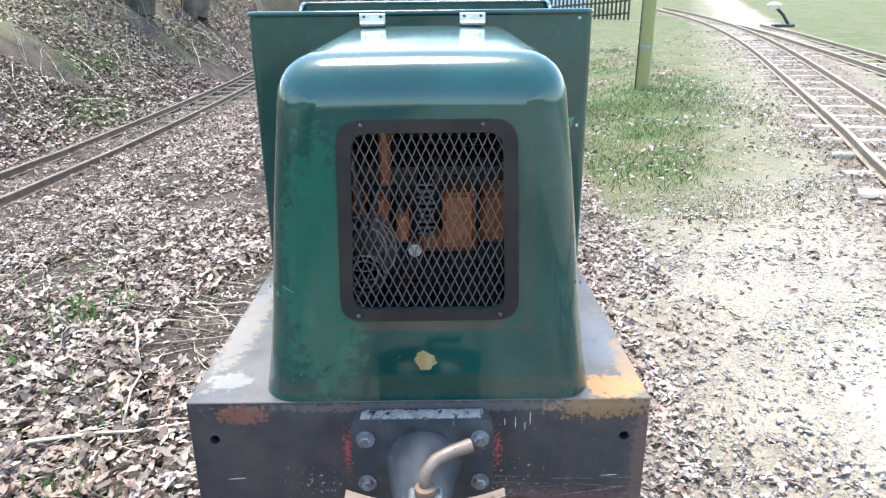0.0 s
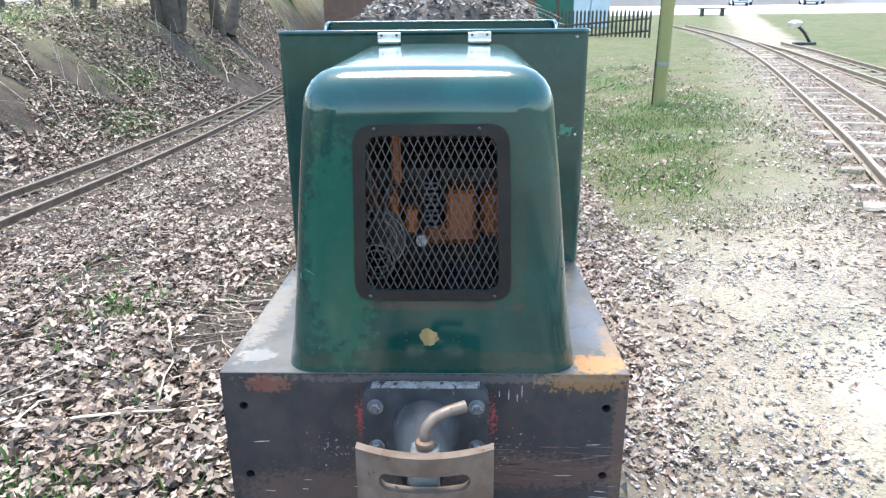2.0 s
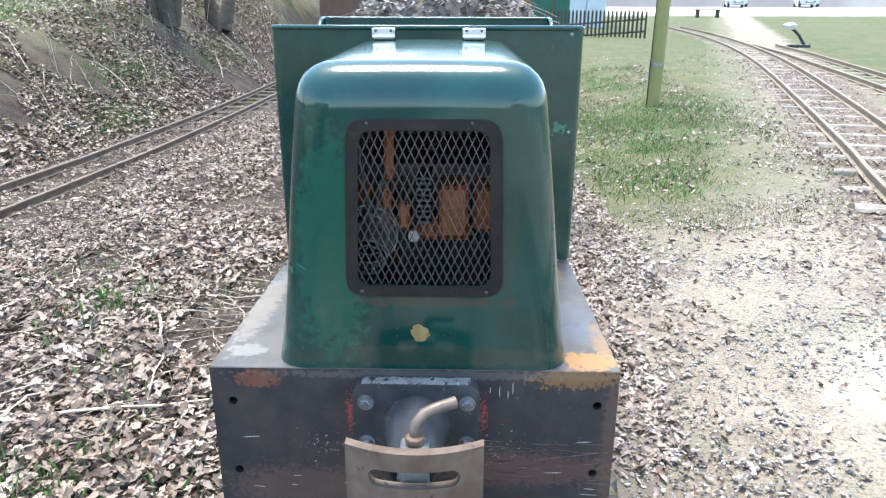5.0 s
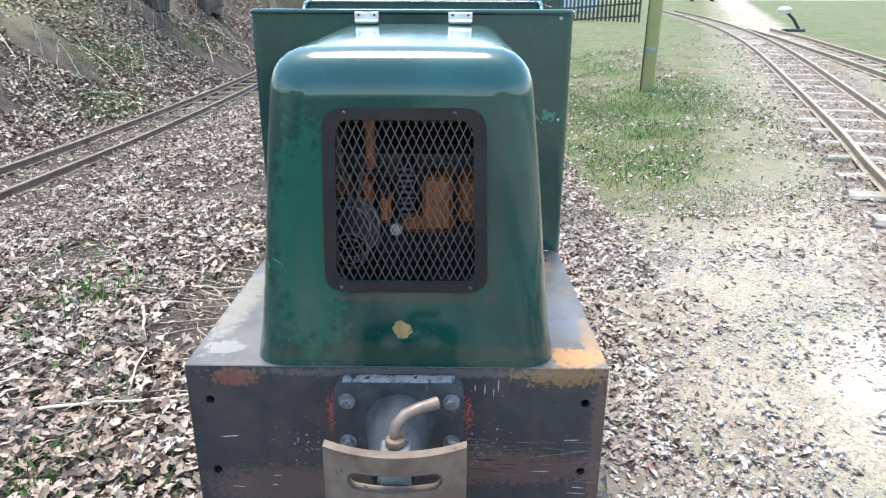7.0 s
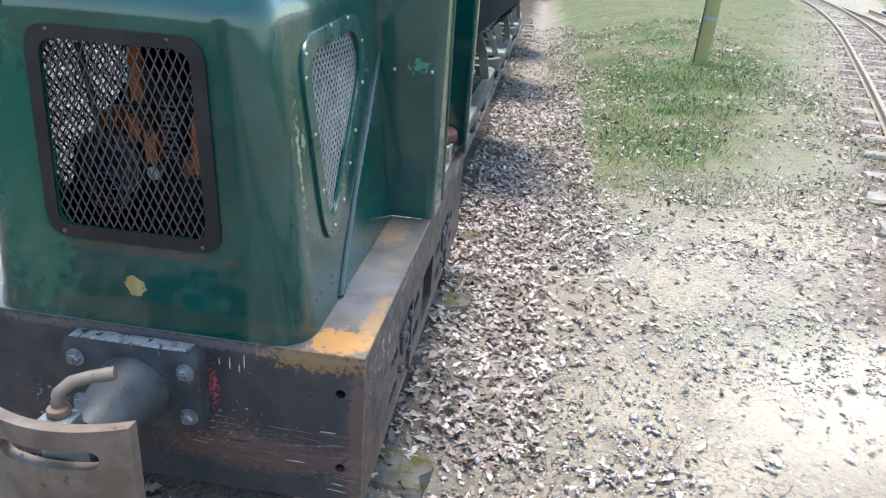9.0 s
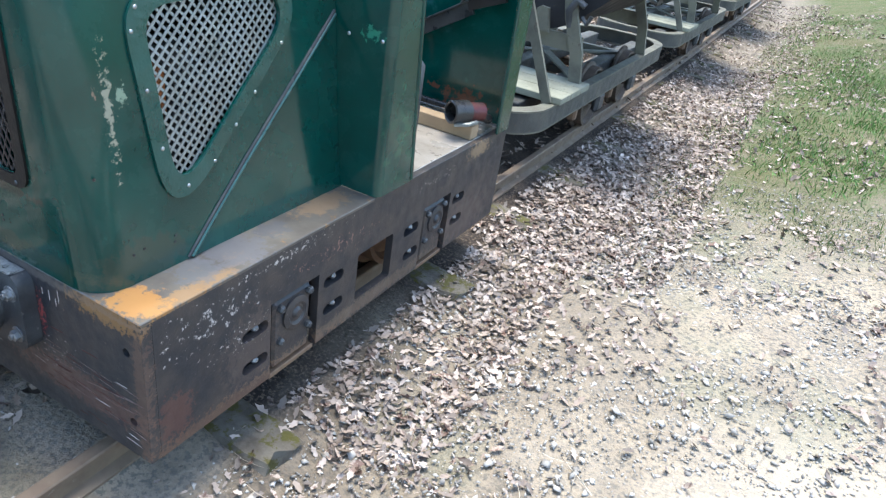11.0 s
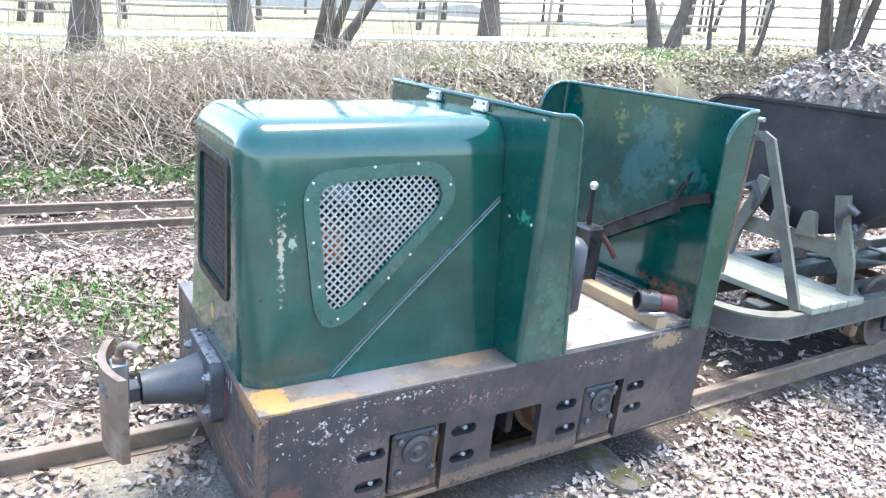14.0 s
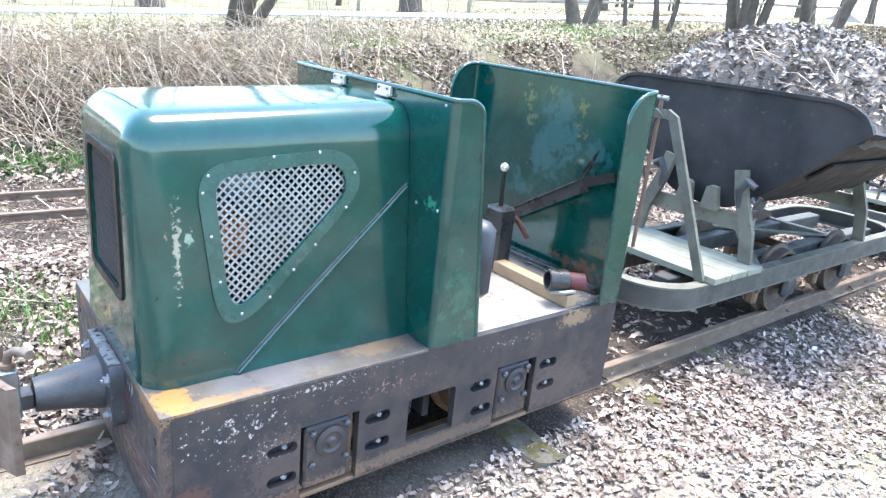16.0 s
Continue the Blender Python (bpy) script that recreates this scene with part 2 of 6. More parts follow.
for c, r, col, thin, sc in (((-0.3, 0.0, 1.0), (0.09, 0.12, 0.4), (0.04, 0.2, 0.15), 1.7, 70), ((-0.27, 0.0, 0.7), (0.14, 0.1, 0.1), (0.06, 0.2, 0.15), 1.6, 80), ((0.33, 0.0, 0.85), (0.1, 0.1, 0.3), (0.03, 0.14, 0.1), 1.8, 80), ((0.02, 0.02, 1.33), (0.4, 0.1, 0.1), (0.05, 0.2, 0.17), 1.9, 60),
                            ((0.352, 0.112, 1.03), (0.06, 0.02, 0.2), (0.3, 0.29, 0.22), 1.0, 60), ((0.352, 0.145, 1.06), (0.05, 0.016, 0.026), (0.22, 0.3, 0.22), 0.7, 60), ((0.352, 0.08, 1.07), (0.05, 0.01, 0.035), (0.2, 0.14, 0.1), 1.0, 60), ((0.37, 0.16, 1.23), (0.06, 0.05, 0.06), (0.2, 0.2, 0.13), 1.6, 110), ((0.4, 0.5, 1.0), (0.1, 0.5, 0.4), (0.02, 0.12, 0.09), 2.1, 120), ((0.47, 0.888, 1.13), (0.05, 0.03, 0.03), (0.03, 0.2, 0.13), 0.9, 60),
                            ((0.45, 0.888, 1.42), (0.09, 0.03, 0.05), (0.03, 0.16, 0.11), 1.5, 70), ((-0.48, 0.888, 1.3), (0.06, 0.03, 0.2), (0.03, 0.16, 0.12), 1.7, 70),
                            ((-0.15, 1.9, 1.4), (0.05, 0.03, 0.09), (0.07, 0.11, 0.05), 0.9, 34), ((-0.12, 1.9, 1.31), (0.06, 0.03, 0.05), (0.1, 0.11, 0.055), 1.0, 40), ((-0.01, 1.9, 1.46), (0.04, 0.03, 0.05), (0.06, 0.11, 0.05), 0.9, 40), ((0.18, 1.9, 1.41), (0.035, 0.03, 0.07), (0.08, 0.11, 0.05), 0.8, 40),
                            ((0.18, 1.9, 1.31), (0.06, 0.03, 0.07), (0.09, 0.11, 0.055), 1.0, 34), ((-0.45, 1.9, 1.45), (0.07, 0.03, 0.08), (0.08, 0.05, 0.035), 1.15, 30), ((0.3, 1.9, 0.7), (0.22, 0.03, 0.07), (0.13, 0.05, 0.03), 0.9, 30),
                            # first entry: cloudy sky reflection on the rear sheet, put into the paint colour
                            ((0.0, 1.9, 1.2), (0.4, 0.03, 0.3), (0.02, 0.085, 0.085), 0.95, 5), ((0.545, 1.74, 1.05), (0.03, 0.03, 0.4), (0.16, 0.11, 0.07), 1.3, 50), ((0.545, 1.0, 0.8), (0.03, 0.2, 0.3), (0.01, 0.08, 0.05), 1.2, 20)):
    stain(GREEN, c, r, col, 1.0, sc, 0.85, thin - 0.3 if thin > 1.2 else thin - 0.4)

# ---- mesh helpers ----
ORIGIN = {}


def thing(name, at, label, category, group="", kind=""):
    ob = new(name)
    ob.location = at
    ORIGIN[ob] = Vector(at)
    return tagged(ob, label, category, group, kind)


def part(name, bm, mat, parent=None, label="", smooth=None):
    """Links a bmesh, modelled in world coordinates, as one mesh under its parent."""
    me = bpy.data.meshes.new(name)
    o = ORIGIN.get(parent, Vector())
    if isinstance(bm, tuple):
        v = np.asarray(bm[0], dtype=float) - np.array(o)
        me.from_pydata(v.tolist(), [], bm[1])
    else:
        bmesh.ops.recalc_face_normals(bm, faces=bm.faces)
        bmesh.ops.translate(bm, verts=bm.verts, vec=-o)
        bm.to_mesh(me)
        bm.free()
    me.materials.append(mat)
    if smooth is not None:
        me.shade_smooth()
        if smooth:
            me.set_sharp_from_angle(angle=radians(smooth))
    ob = new(name, me)
    if parent:
        ob.parent = parent
    ORIGIN[ob] = o
    return tagged(ob, label)


def single(name, bm, mat, label, category, group="", kind="", smooth=None):
    return tagged(part(name, bm, mat, None, "", smooth), label, category, group, kind)


def box(x0, x1, y0, y1, z0, z1, bev=0.004, bm=None, m=None):
    own = bmesh.new()
    bmesh.ops.create_cube(own, size=1)
    for v in own.verts:
        v.co = Vector((x0 + (v.co.x + 0.5) * (x1 - x0), y0 + (v.co.y + 0.5) * (y1 - y0), z0 + (v.co.z + 0.5) * (z1 - z0)))
    if bev:
        bmesh.ops.bevel(own, geom=own.edges[:], offset=bev, segments=1, affect="EDGES")
    if m is not None:
        bmesh.ops.transform(own, matrix=m, verts=own.verts)
    if bm is None:
        return own
    return join(bm, own)


def join(a, b):
    me = bpy.data.meshes.new("tmp")
    b.to_mesh(me)
    b.free()
    a.from_mesh(me)
    bpy.data.meshes.remove(me)
    return a


def lathe(profile, centre, axis="Z", n=20, bm=None, closed=True):
    """profile: (radius, height) pairs; turned round an axis through centre."""
    bm = bm or bmesh.new()
    c = Vector(centre)
    rings = []
    for r, h in profile:
        ring = []
        for k in range(n):
            a = 2 * math.pi * k / n
            u, w = r * math.cos(a), r * math.sin(a)
            p = {"Z": (u, w, h), "Y": (u, h, w), "X": (h, u, w)}[axis]
            ring.append(bm.verts.new(c + Vector(p)))
        rings.append(ring)
    for a, b in zip(rings, rings[1:]):
        for k in range(n):
            bm.faces.new((a[k], a[(k + 1) % n], b[(k + 1) % n], b[k]))
    if closed:
        bm.faces.new(rings[0][::-1])
        bm.faces.new(rings[-1])
    return bm


def tube(points, radius, n=8, bm=None, flat=None):
    """A rod swept along points; radius may be a list. flat: (half width, half thickness, width direction) for a flat bar."""
    bm = bm or bmesh.new()
    pts = [Vector(p) for p in points]
    radii = radius if isinstance(radius, (list, tuple)) else [radius] * len(pts)
    rings = []
    ref = None
    for i, p in enumerate(pts):
        d = (pts[min(i + 1, len(pts) - 1)] - pts[max(i - 1, 0)]).normalized()
        if flat:
            w = Vector(flat[2])
            u = (w - d * w.dot(d)).normalized()
            v = d.cross(u)
            ring = [bm.verts.new(p + u * a * flat[0] + v * b * flat[1]) for a, b in ((-1, -1), (1, -1), (1, 1), (-1, 1))]
        else:
            if ref is None:
                ref = Vector((0, 0, 1)) if abs(d.z) < 0.9 else Vector((1, 0, 0))
            u = (ref - d * ref.dot(d)).normalized()
            ref = u
            v = d.cross(u)
            ring = [bm.verts.new(p + (u * math.cos(2 * math.pi * k / n) + v * math.sin(2 * math.pi * k / n)) * radii[i]) for k in range(n)]
        rings.append(ring)
    for a, b in zip(rings, rings[1:]):
        for k in range(len(a)):
            bm.faces.new((a[k], a[(k + 1) % len(a)], b[(k + 1) % len(a)], b[k]))
    bm.faces.new(rings[0][::-1])
    bm.faces.new(rings[-1])
    return bm


def prism(outline, axis, lo, hi, bm=None):
    """A closed outline of 2D points, extruded along an axis between lo and hi."""
    bm = bm or bmesh.new()
    put = {"X": lambda a, b, h: (h, a, b), "Y": lambda a, b, h: (a, h, b), "Z": lambda a, b, h: (a, b, h)}[axis]
    v0 = [bm.verts.new(put(a, b, lo)) for a, b in outline]
    v1 = [bm.verts.new(put(a, b, hi)) for a, b in outline]
    bm.faces.new(v0[::-1])
    bm.faces.new(v1)
    for k in range(len(v0)):
        j = (k + 1) % len(v0)
        bm.faces.new((v0[k], v0[j], v1[j], v1[k]))
    return bm


def rounded(x0, x1, y0, y1, r, n=5):
    pts = []
    for cx, cy, a0 in ((x1 - r, y1 - r, 0), (x0 + r, y1 - r, 90), (x0 + r, y0 + r, 180), (x1 - r, y0 + r, 270)):
        for k in range(n + 1):
            a = radians(a0 + 90 * k / n)
            pts.append((cx + r * math.cos(a), cy + r * math.sin(a)))
    return pts


def round_corners(poly, r, n=4):
    """Rounds the corners of a 2D polygon."""
    out = []
    for i, p in enumerate(poly):
        p = Vector(p)
        a = Vector(poly[i - 1])
        b = Vector(poly[(i + 1) % len(poly)])
        s = p + (a - p).normalized() * min(r, (a - p).length * 0.45)
        e = p + (b - p).normalized() * min(r, (b - p).length * 0.45)
        for k in range(n + 1):
            t = k / n
            q = s * (1 - t) ** 2 + p * 2 * t * (1 - t) + e * t * t
            out.append((q.x, q.y))
    return out


def cut(bm, *cutters):
    """Takes the cutters' solids out of a mesh."""
    def as_object(b):
        bmesh.ops.recalc_face_normals(b, faces=b.faces)
        me = bpy.data.meshes.new("tmp")
        b.to_mesh(me)
        b.free()
        return new("tmp", me)
    ob = as_object(bm)
    tools = [as_object(c) for c in cutters]
    for t in tools:
        mod = ob.modifiers.new("cut", "BOOLEAN")
        mod.operation, mod.object, mod.solver = "DIFFERENCE", t, "EXACT"
    bpy.context.view_layer.update()
    me = bpy.data.meshes.new_from_object(ob.evaluated_get(bpy.context.evaluated_depsgraph_get()))
    out = bmesh.new()
    out.from_mesh(me)
    for o in (ob, *tools):
        bpy.data.objects.remove(o)
    return out

# ---- ground ----
XS = [-60, -30, -17.5, -14, -9.5, -7.5, -6.0, -5.3, -4.3, -3.4, -2.4, -0.9, -0.45, -0.27, 0.27, 0.42, 0.8, 1.3, 2.2, 2.8, 3.4, 4.2, 6.0, 12.0, 60]
ZS = [0.9, 0.75, 0.68, 0.68, 0.72, 0.5, -0.06, -0.17, -0.18, -0.16, -0.02, 0.05, 0.03, 0.05, 0.05, 0.025, -0.02, 0.03, 0.1, 0.153, 0.194, 0.232, 0.3, 0.35, 0.4]


def ground_z(x, y):
    """Height of the ground: a low bank with a plateau on one side, a slight rise on the other."""
    z = np.interp(x, XS, ZS)
    bank = np.interp(y, [-40, -10, 0, 25, 60, 300], [-0.6, -0.3, 0.0, 2.4, 3.6, 4.0]) * np.clip((-x - 5.2) / 2.5, 0, 1)
    right = np.interp(y, [2, 4, 6, 8, 25, 70, 300], [0.0, 0.02, 0.085, 0.175, 0.94, 3.3, 4.6]) * np.clip((x - 0.9) / 2.5, 0, 1)
    mid = 0.012 * np.maximum(0, y - 7) * np.clip(1 - np.abs(x) / 8, 0, 1)
    return z + np.minimum(bank, 6) + right + mid


def axis_steps(near, far, step, grow):
    out = [0.0]
    while out[-1] < far:
        out.append(out[-1] + (step if out[-1] < near else step + (out[-1] - near) * grow))
    return out


gx = axis_steps(8, 400, 0.12, 0.12)
gx = sorted({-v for v in gx} | set(gx))
gy = [v + 1.0 for v in sorted({-v for v in axis_steps(6, 300, 0.14, 0.14)} | set(axis_steps(12, 400, 0.14, 0.12)))]
verts, faces = [], []
for yy in gy:
    for xx in gx:
        near_track = min(1.0, max(0.0, (abs(xx) - 0.45) / 0.5))
        near_track = min(near_track, max(0.15, (abs(xx - 2.45 - 0.345 * yy) - 0.7) / 0.5) if yy < 12 else 1.0)
        b = (noise.noise((xx * 1.3, yy * 1.3, 0)) * 0.03 + noise.noise((xx * 5, yy * 5, 3)) * 0.012) * (0.3 + 0.7 * near_track)
        verts.append((xx, yy, float(ground_z(xx, yy)) + b))
w = len(gx)
for j in range(len(gy) - 1):
    for i in range(w - 1):
        faces.append((j * w + i, j * w + i + 1, (j + 1) * w + i + 1, (j + 1) * w + i))


def ground_material():
    m = bpy.data.materials.new("ground_soil_grass_gravel")
    m.use_nodes = True
    n, l = m.node_tree.nodes, m.node_tree.links
    b = n["Principled BSDF"]
    b.inputs["Roughness"].default_value = 0.95
    b.inputs["Specular IOR Level"].default_value = 0.2
    g = n.new("ShaderNodeNewGeometry")
    sep = n.new("ShaderNodeSeparateXYZ")
    l.new(g.outputs["Position"], sep.inputs[0])

    def nz(sc, detail=8.0, rough=0.65):
        t = n.new("ShaderNodeTexNoise")
        t.inputs["Scale"].default_value = sc
        t.inputs["Detail"].default_value = detail
        t.inputs["Roughness"].default_value = rough
        l.new(g.outputs["Position"], t.inputs["Vector"])
        return t.outputs["Fac"]

    def rng(v, lo, hi):
        r = n.new("ShaderNodeMapRange")
        r.inputs["From Min"].default_value, r.inputs["From Max"].default_value = lo, hi
        l.new(v, r.inputs["Value"])
        return r.outputs[0]

    def mth(op, a, c):
        k = n.new("ShaderNodeMath")
        k.operation = op
        for i, q in enumerate((a, c)):
            if isinstance(q, (int, float)):
                k.inputs[i].default_value = q
            else:
                l.new(q, k.inputs[i])
        return k.outputs[0]

    def mixc(f, a, c):
        k = n.new("ShaderNodeMix")
        k.data_type = "RGBA"
        l.new(f, k.inputs["Factor"])
        for s, q in (("A", a), ("B", c)):
            if isinstance(q, tuple):
                k.inputs[s].default_value = (*q, 1)
            else:
                l.new(q, k.inputs[s])
        return k.outputs["Result"]

    soil = mixc(rng(nz(3), 0.4, 0.62), (0.026, 0.021, 0.019), (0.07, 0.055, 0.044))
    soil = mixc(rng(nz(85, 6), 0.5, 0.68), soil, (0.17, 0.125, 0.095))
    grit = mixc(rng(nz(2.2), 0.42, 0.6), (0.29, 0.24, 0.185), (0.39, 0.32, 0.24))
    grit = mixc(rng(nz(60, 3), 0.5, 0.58), grit, (0.19, 0.17, 0.145))
    grit = mixc(mth("MULTIPLY", rng(nz(1.1, 3), 0.5, 0.62), 0.6), grit, (0.2, 0.2, 0.14))
    turf = mixc(rng(nz(1.3), 0.4, 0.62), (0.058, 0.098, 0.028), (0.13, 0.12, 0.06))
    turf = mixc(rng(nz(4, 6), 0.5, 0.64), turf, (0.165, 0.138, 0.09))
    turf = mixc(rng(nz(30, 4), 0.5, 0.6), turf, (0.165, 0.14, 0.09))
    turf = mixc(rng(nz(50, 4), 0.55, 0.62), turf, (0.06, 0.08, 0.025))
    x, y = sep.outputs["X"], sep.outputs["Y"]
    wob = mth("MULTIPLY", mth("SUBTRACT", nz(0.9, 4), 0.5), 2.4)
    xr = mth("ADD", x, wob)
    yr = mth("ADD", y, wob)
    right = mth("MAXIMUM", rng(mth("ADD", x, mth("MULTIPLY", wob, 0.35)), 0.42, 0.8), mth("MULTIPLY", mth("MULTIPLY", rng(yr, 0.3, -0.1), rng(x, -0.9, -0.5)), 0.8))
    beside = mth("MULTIPLY", rng(mth("ADD", x, mth("MULTIPLY", wob, 0.45)), 1.75, 0.75), rng(x, 0.4, 0.6))
    grit = mixc(mth("MULTIPLY", beside, 0.5), grit, mixc(rng(nz(14, 6), 0.42, 0.6), (0.13, 0.105, 0.082), (0.22, 0.18, 0.14)))
    col = mixc(right, soil, grit)
    grassy = mth("MULTIPLY", rng(yr, 2.6, 4.4), rng(mth("ADD", x, mth("MULTIPLY", wob, 0.4)), 0.9, 1.5))
    u = mth("SUBTRACT", mth("ADD", x, mth("MULTIPLY", wob, 0.3)), mth("MULTIPLY", y, 0.345))
    path = mth("MULTIPLY", rng(u, 0.7, 1.3), rng(u, 2.1, 1.6))
    grassy = mth("MULTIPLY", grassy, mth("SUBTRACT", 1.0, mth("MULTIPLY", path, 0.4)))
    ballast = mth("MULTIPLY", rng(u, 1.5, 1.9), rng(u, 3.6, 3.2))
    grassy = mth("MULTIPLY", grassy, mth("SUBTRACT", 1.0, ballast))
    bed = mth("MULTIPLY", mth("MULTIPLY", rng(u, 1.65, 2.0), rng(u, 3.45, 3.1)), rng(y, 17.0, 12.0))
    col = mixc(mth("MULTIPLY", bed, 0.8), col, mixc(rng(nz(20, 6), 0.42, 0.6), (0.085, 0.062, 0.048), (0.21, 0.16, 0.13)))
    col = mixc(grassy, col, turf)
    # plateau soil made paler, its sunlight put into the colour
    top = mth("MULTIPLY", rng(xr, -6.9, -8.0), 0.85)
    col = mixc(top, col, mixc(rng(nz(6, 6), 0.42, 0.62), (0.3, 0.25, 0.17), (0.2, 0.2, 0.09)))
    bank = mth("MULTIPLY", rng(xr, -6.4, -7.6), rng(nz(0.7, 4), 0.45, 0.6))
    col = mixc(bank, col, turf)
    # pale sand patch, a dapple of sunlight put into its colour
    sx = mth("DIVIDE", mth("SUBTRACT", xr, 2.45), 1.1)
    sy_ = mth("DIVIDE", mth("SUBTRACT", y, 1.0), 0.55)
    sunlit_sand = rng(mth("ADD", mth("MULTIPLY", sx, sx), mth("MULTIPLY", sy_, sy_)), 1.2, 0.3)
    col = mixc(mth("MULTIPLY", sunlit_sand, 0.75), col, (0.46, 0.39, 0.31))
    lot = mth("MULTIPLY", rng(yr, 44, 47), rng(x, 3, 9))
    col = mixc(lot, col, (0.6, 0.57, 0.54))
    l.new(col, b.inputs["Base Color"])
    bp = n.new("ShaderNodeBump")
    bp.inputs["Strength"].default_value = 0.8
    bp.inputs["Distance"].default_value = 0.02
    l.new(nz(45, 5), bp.inputs["Height"])
    l.new(bp.outputs[0], b.inputs["Normal"])
    return m


ground = single("ground", (verts, faces), ground_material(), "bare soil, gravel and thin grass on sloping ground", "ground", kind="structure", smooth=0)


# ---- tracks ----
def rail_mesh(path, height, head=0.042, foot=0.075):
    prof = [(-foot / 2, 0), (foot / 2, 0), (foot / 2, 0.008), (0.008, 0.018), (0.008, height - 0.026), (head / 2, height - 0.02), (head / 2, height - 0.004), (head / 2 - 0.004, height),
            (-head / 2 + 0.004, height), (-head / 2, height - 0.004), (-head / 2, height - 0.02), (-0.008, height - 0.026), (-0.008, 0.018), (-foot / 2, 0.008)]
    bm = bmesh.new()
    rings = []
    for i, p in enumerate(path):
        p = Vector(p)
        d = (Vector(path[min(i + 1, len(path) - 1)]) - Vector(path[max(i - 1, 0)]))
        d.z = 0
        d.normalize()
        side = Vector((d.y, -d.x, 0))
        rings.append([bm.verts.new(p + side * a + Vector((0, 0, b))) for a, b in prof])
    for a, b in zip(rings, rings[1:]):
        for k in range(len(prof)):
            bm.faces.new((a[k], a[(k + 1) % len(prof)], b[(k + 1) % len(prof)], b[k]))
    bm.faces.new(rings[0])
    bm.faces.new(rings[-1][::-1])
    return bm


def worn_sleeper(L, m, rng):
    """A sleeper with rotted ends and a rough top."""
    bm = bmesh.new()
    n = 17
    rows = []
    for i in range(n):
        u = -L + 2 * L * i / (n - 1)
        end = i in (0, n - 1)
        ring = []
        for k, (a, z) in enumerate(((-0.095, -0.14), (-0.1, -0.03), (-0.075, 0.0), (-0.025, 0.002), (0.03, 0.003), (0.078, -0.001), (0.1, -0.03), (0.095, -0.14))):
            seen = 0 < k < 7
            rot = max(0.0, (abs(u) - 0.42) / 0.2)
            dz = (rng.uniform(-0.008, 0.002) - rot * rng.uniform(0, 0.022)) * seen
            ring.append(bm.verts.new(m @ Vector((a * (1 - 0.1 * end) + rng.uniform(-0.006, 0.006), u + rng.uniform(-0.02, 0.02) * end, z + dz))))
        rows.append(ring)
    for a, b in zip(rows, rows[1:]):
        for k in range(8):
            bm.faces.new((a[k], a[(k + 1) % 8], b[(k + 1) % 8], b[k]))
    bm.faces.new(rows[0][::-1])
    bm.faces.new(rows[-1])
    bmesh.ops.recalc_face_normals(bm, faces=bm.faces)
    return bm


def track(label, centre, foot_z, height=0.09, metal=RAILSTEEL, sleeper_step=0.7, first=0.3, sleeper_up=0.0, wood=SLEEPERMAT, places=(), reach=(0.56, 0.66)):
    """centre: points (x, y) along the middle of the track; foot_z(x, y): the height of the rails' foot."""
    tr = thing("railway_track", (centre[0][0], centre[0][1], 0), label, "railway track", kind="structure")
    pts = [Vector((*c, 0)) for c in centre]
    for s in (-1, 1):
        path = []
        for i, p in enumerate(pts):
            d = (pts[min(i + 1, len(pts) - 1)] - pts[max(i - 1, 0)]).normalized()
            q = p + Vector((d.y, -d.x, 0)) * s * 0.322
            path.append((q.x, q.y, foot_z(p.x, p.y)))
        part("rail", rail_mesh(path, height), metal, tr, smooth=30)
    run = 0.0
    count = 0
    want = places[0] if places else first
    rng = random.Random(3)
    for a, b in zip(pts, pts[1:]):
        seg = (b - a).length
        while want < run + seg and want < 60:
            c = a + (b - a) * ((want - run) / seg)
            ang = math.atan2(b.y - a.y, b.x - a.x)
            z = foot_z(c.x, c.y) + sleeper_up
            m = pose(c.x, c.y, z, 0, 0, math.degrees(ang) + rng.uniform(-2, 2))
            L = rng.uniform(*reach)
            part("sleeper", worn_sleeper(L, m, rng), wood, tr, smooth=35)
            count += 1
            want = places[min(count, len(places) - 1)] if places else first + count * sleeper_step + rng.uniform(-0.02, 0.02)
            if places and count >= len(places):
                want = 1e6
        run += seg
    return tr


main = track("rusty narrow-gauge rails on mossy sleepers under the locomotive", [(0, y) for y in np.arange(-5, 15.1, 1.0)] + [(-0.008 * (y - 15) ** 2, y) for y in np.arange(16, 40, 1.0)],
             lambda x, y: 0.04 + 0.012 * max(0, y - 7), places=[5.37, 6.5, 7.33] + [8.1 + 0.79 * k for k in range(30)], reach=(0.6, 0.68), sleeper_up=-0.004)
left = track("rusty narrow-gauge siding rails in dead leaves", [(-4.3, y) for y in np.arange(-9, 6.1, 1.0)] + [(-4.3 - 0.003 * (y - 6) ** 2, y) for y in np.arange(7, 26, 1.0)],
             lambda x, y: -0.17 + 0.012 * max(0, y - 7), sleeper_step=0.8)
PALEWOOD = material("pale_sleeper", (0.3, 0.265, 0.22), (0.2, 0.17, 0.14), (0.14, 0.11, 0.08), rough=0.9, scale=9, fine=60, bump=0.6, spots=0.6)
PALERAIL = material("dusty_rail", (0.29, 0.225, 0.16), (0.22, 0.165, 0.115), rough=0.6, metal=0.1, scale=8, fine=60)
RIGHT = [(1.6, -3.5), (2.2, -1.5), (2.79, 0.5), (3.28, 2.1), (3.77, 3.6), (4.33, 5.2), (4.9, 7.0), (5.5, 9.0), (6.1, 11.0), (6.75, 13.2), (7.5, 16.0), (8.4, 20.0), (9.2, 25.0), (9.6, 30.0)]


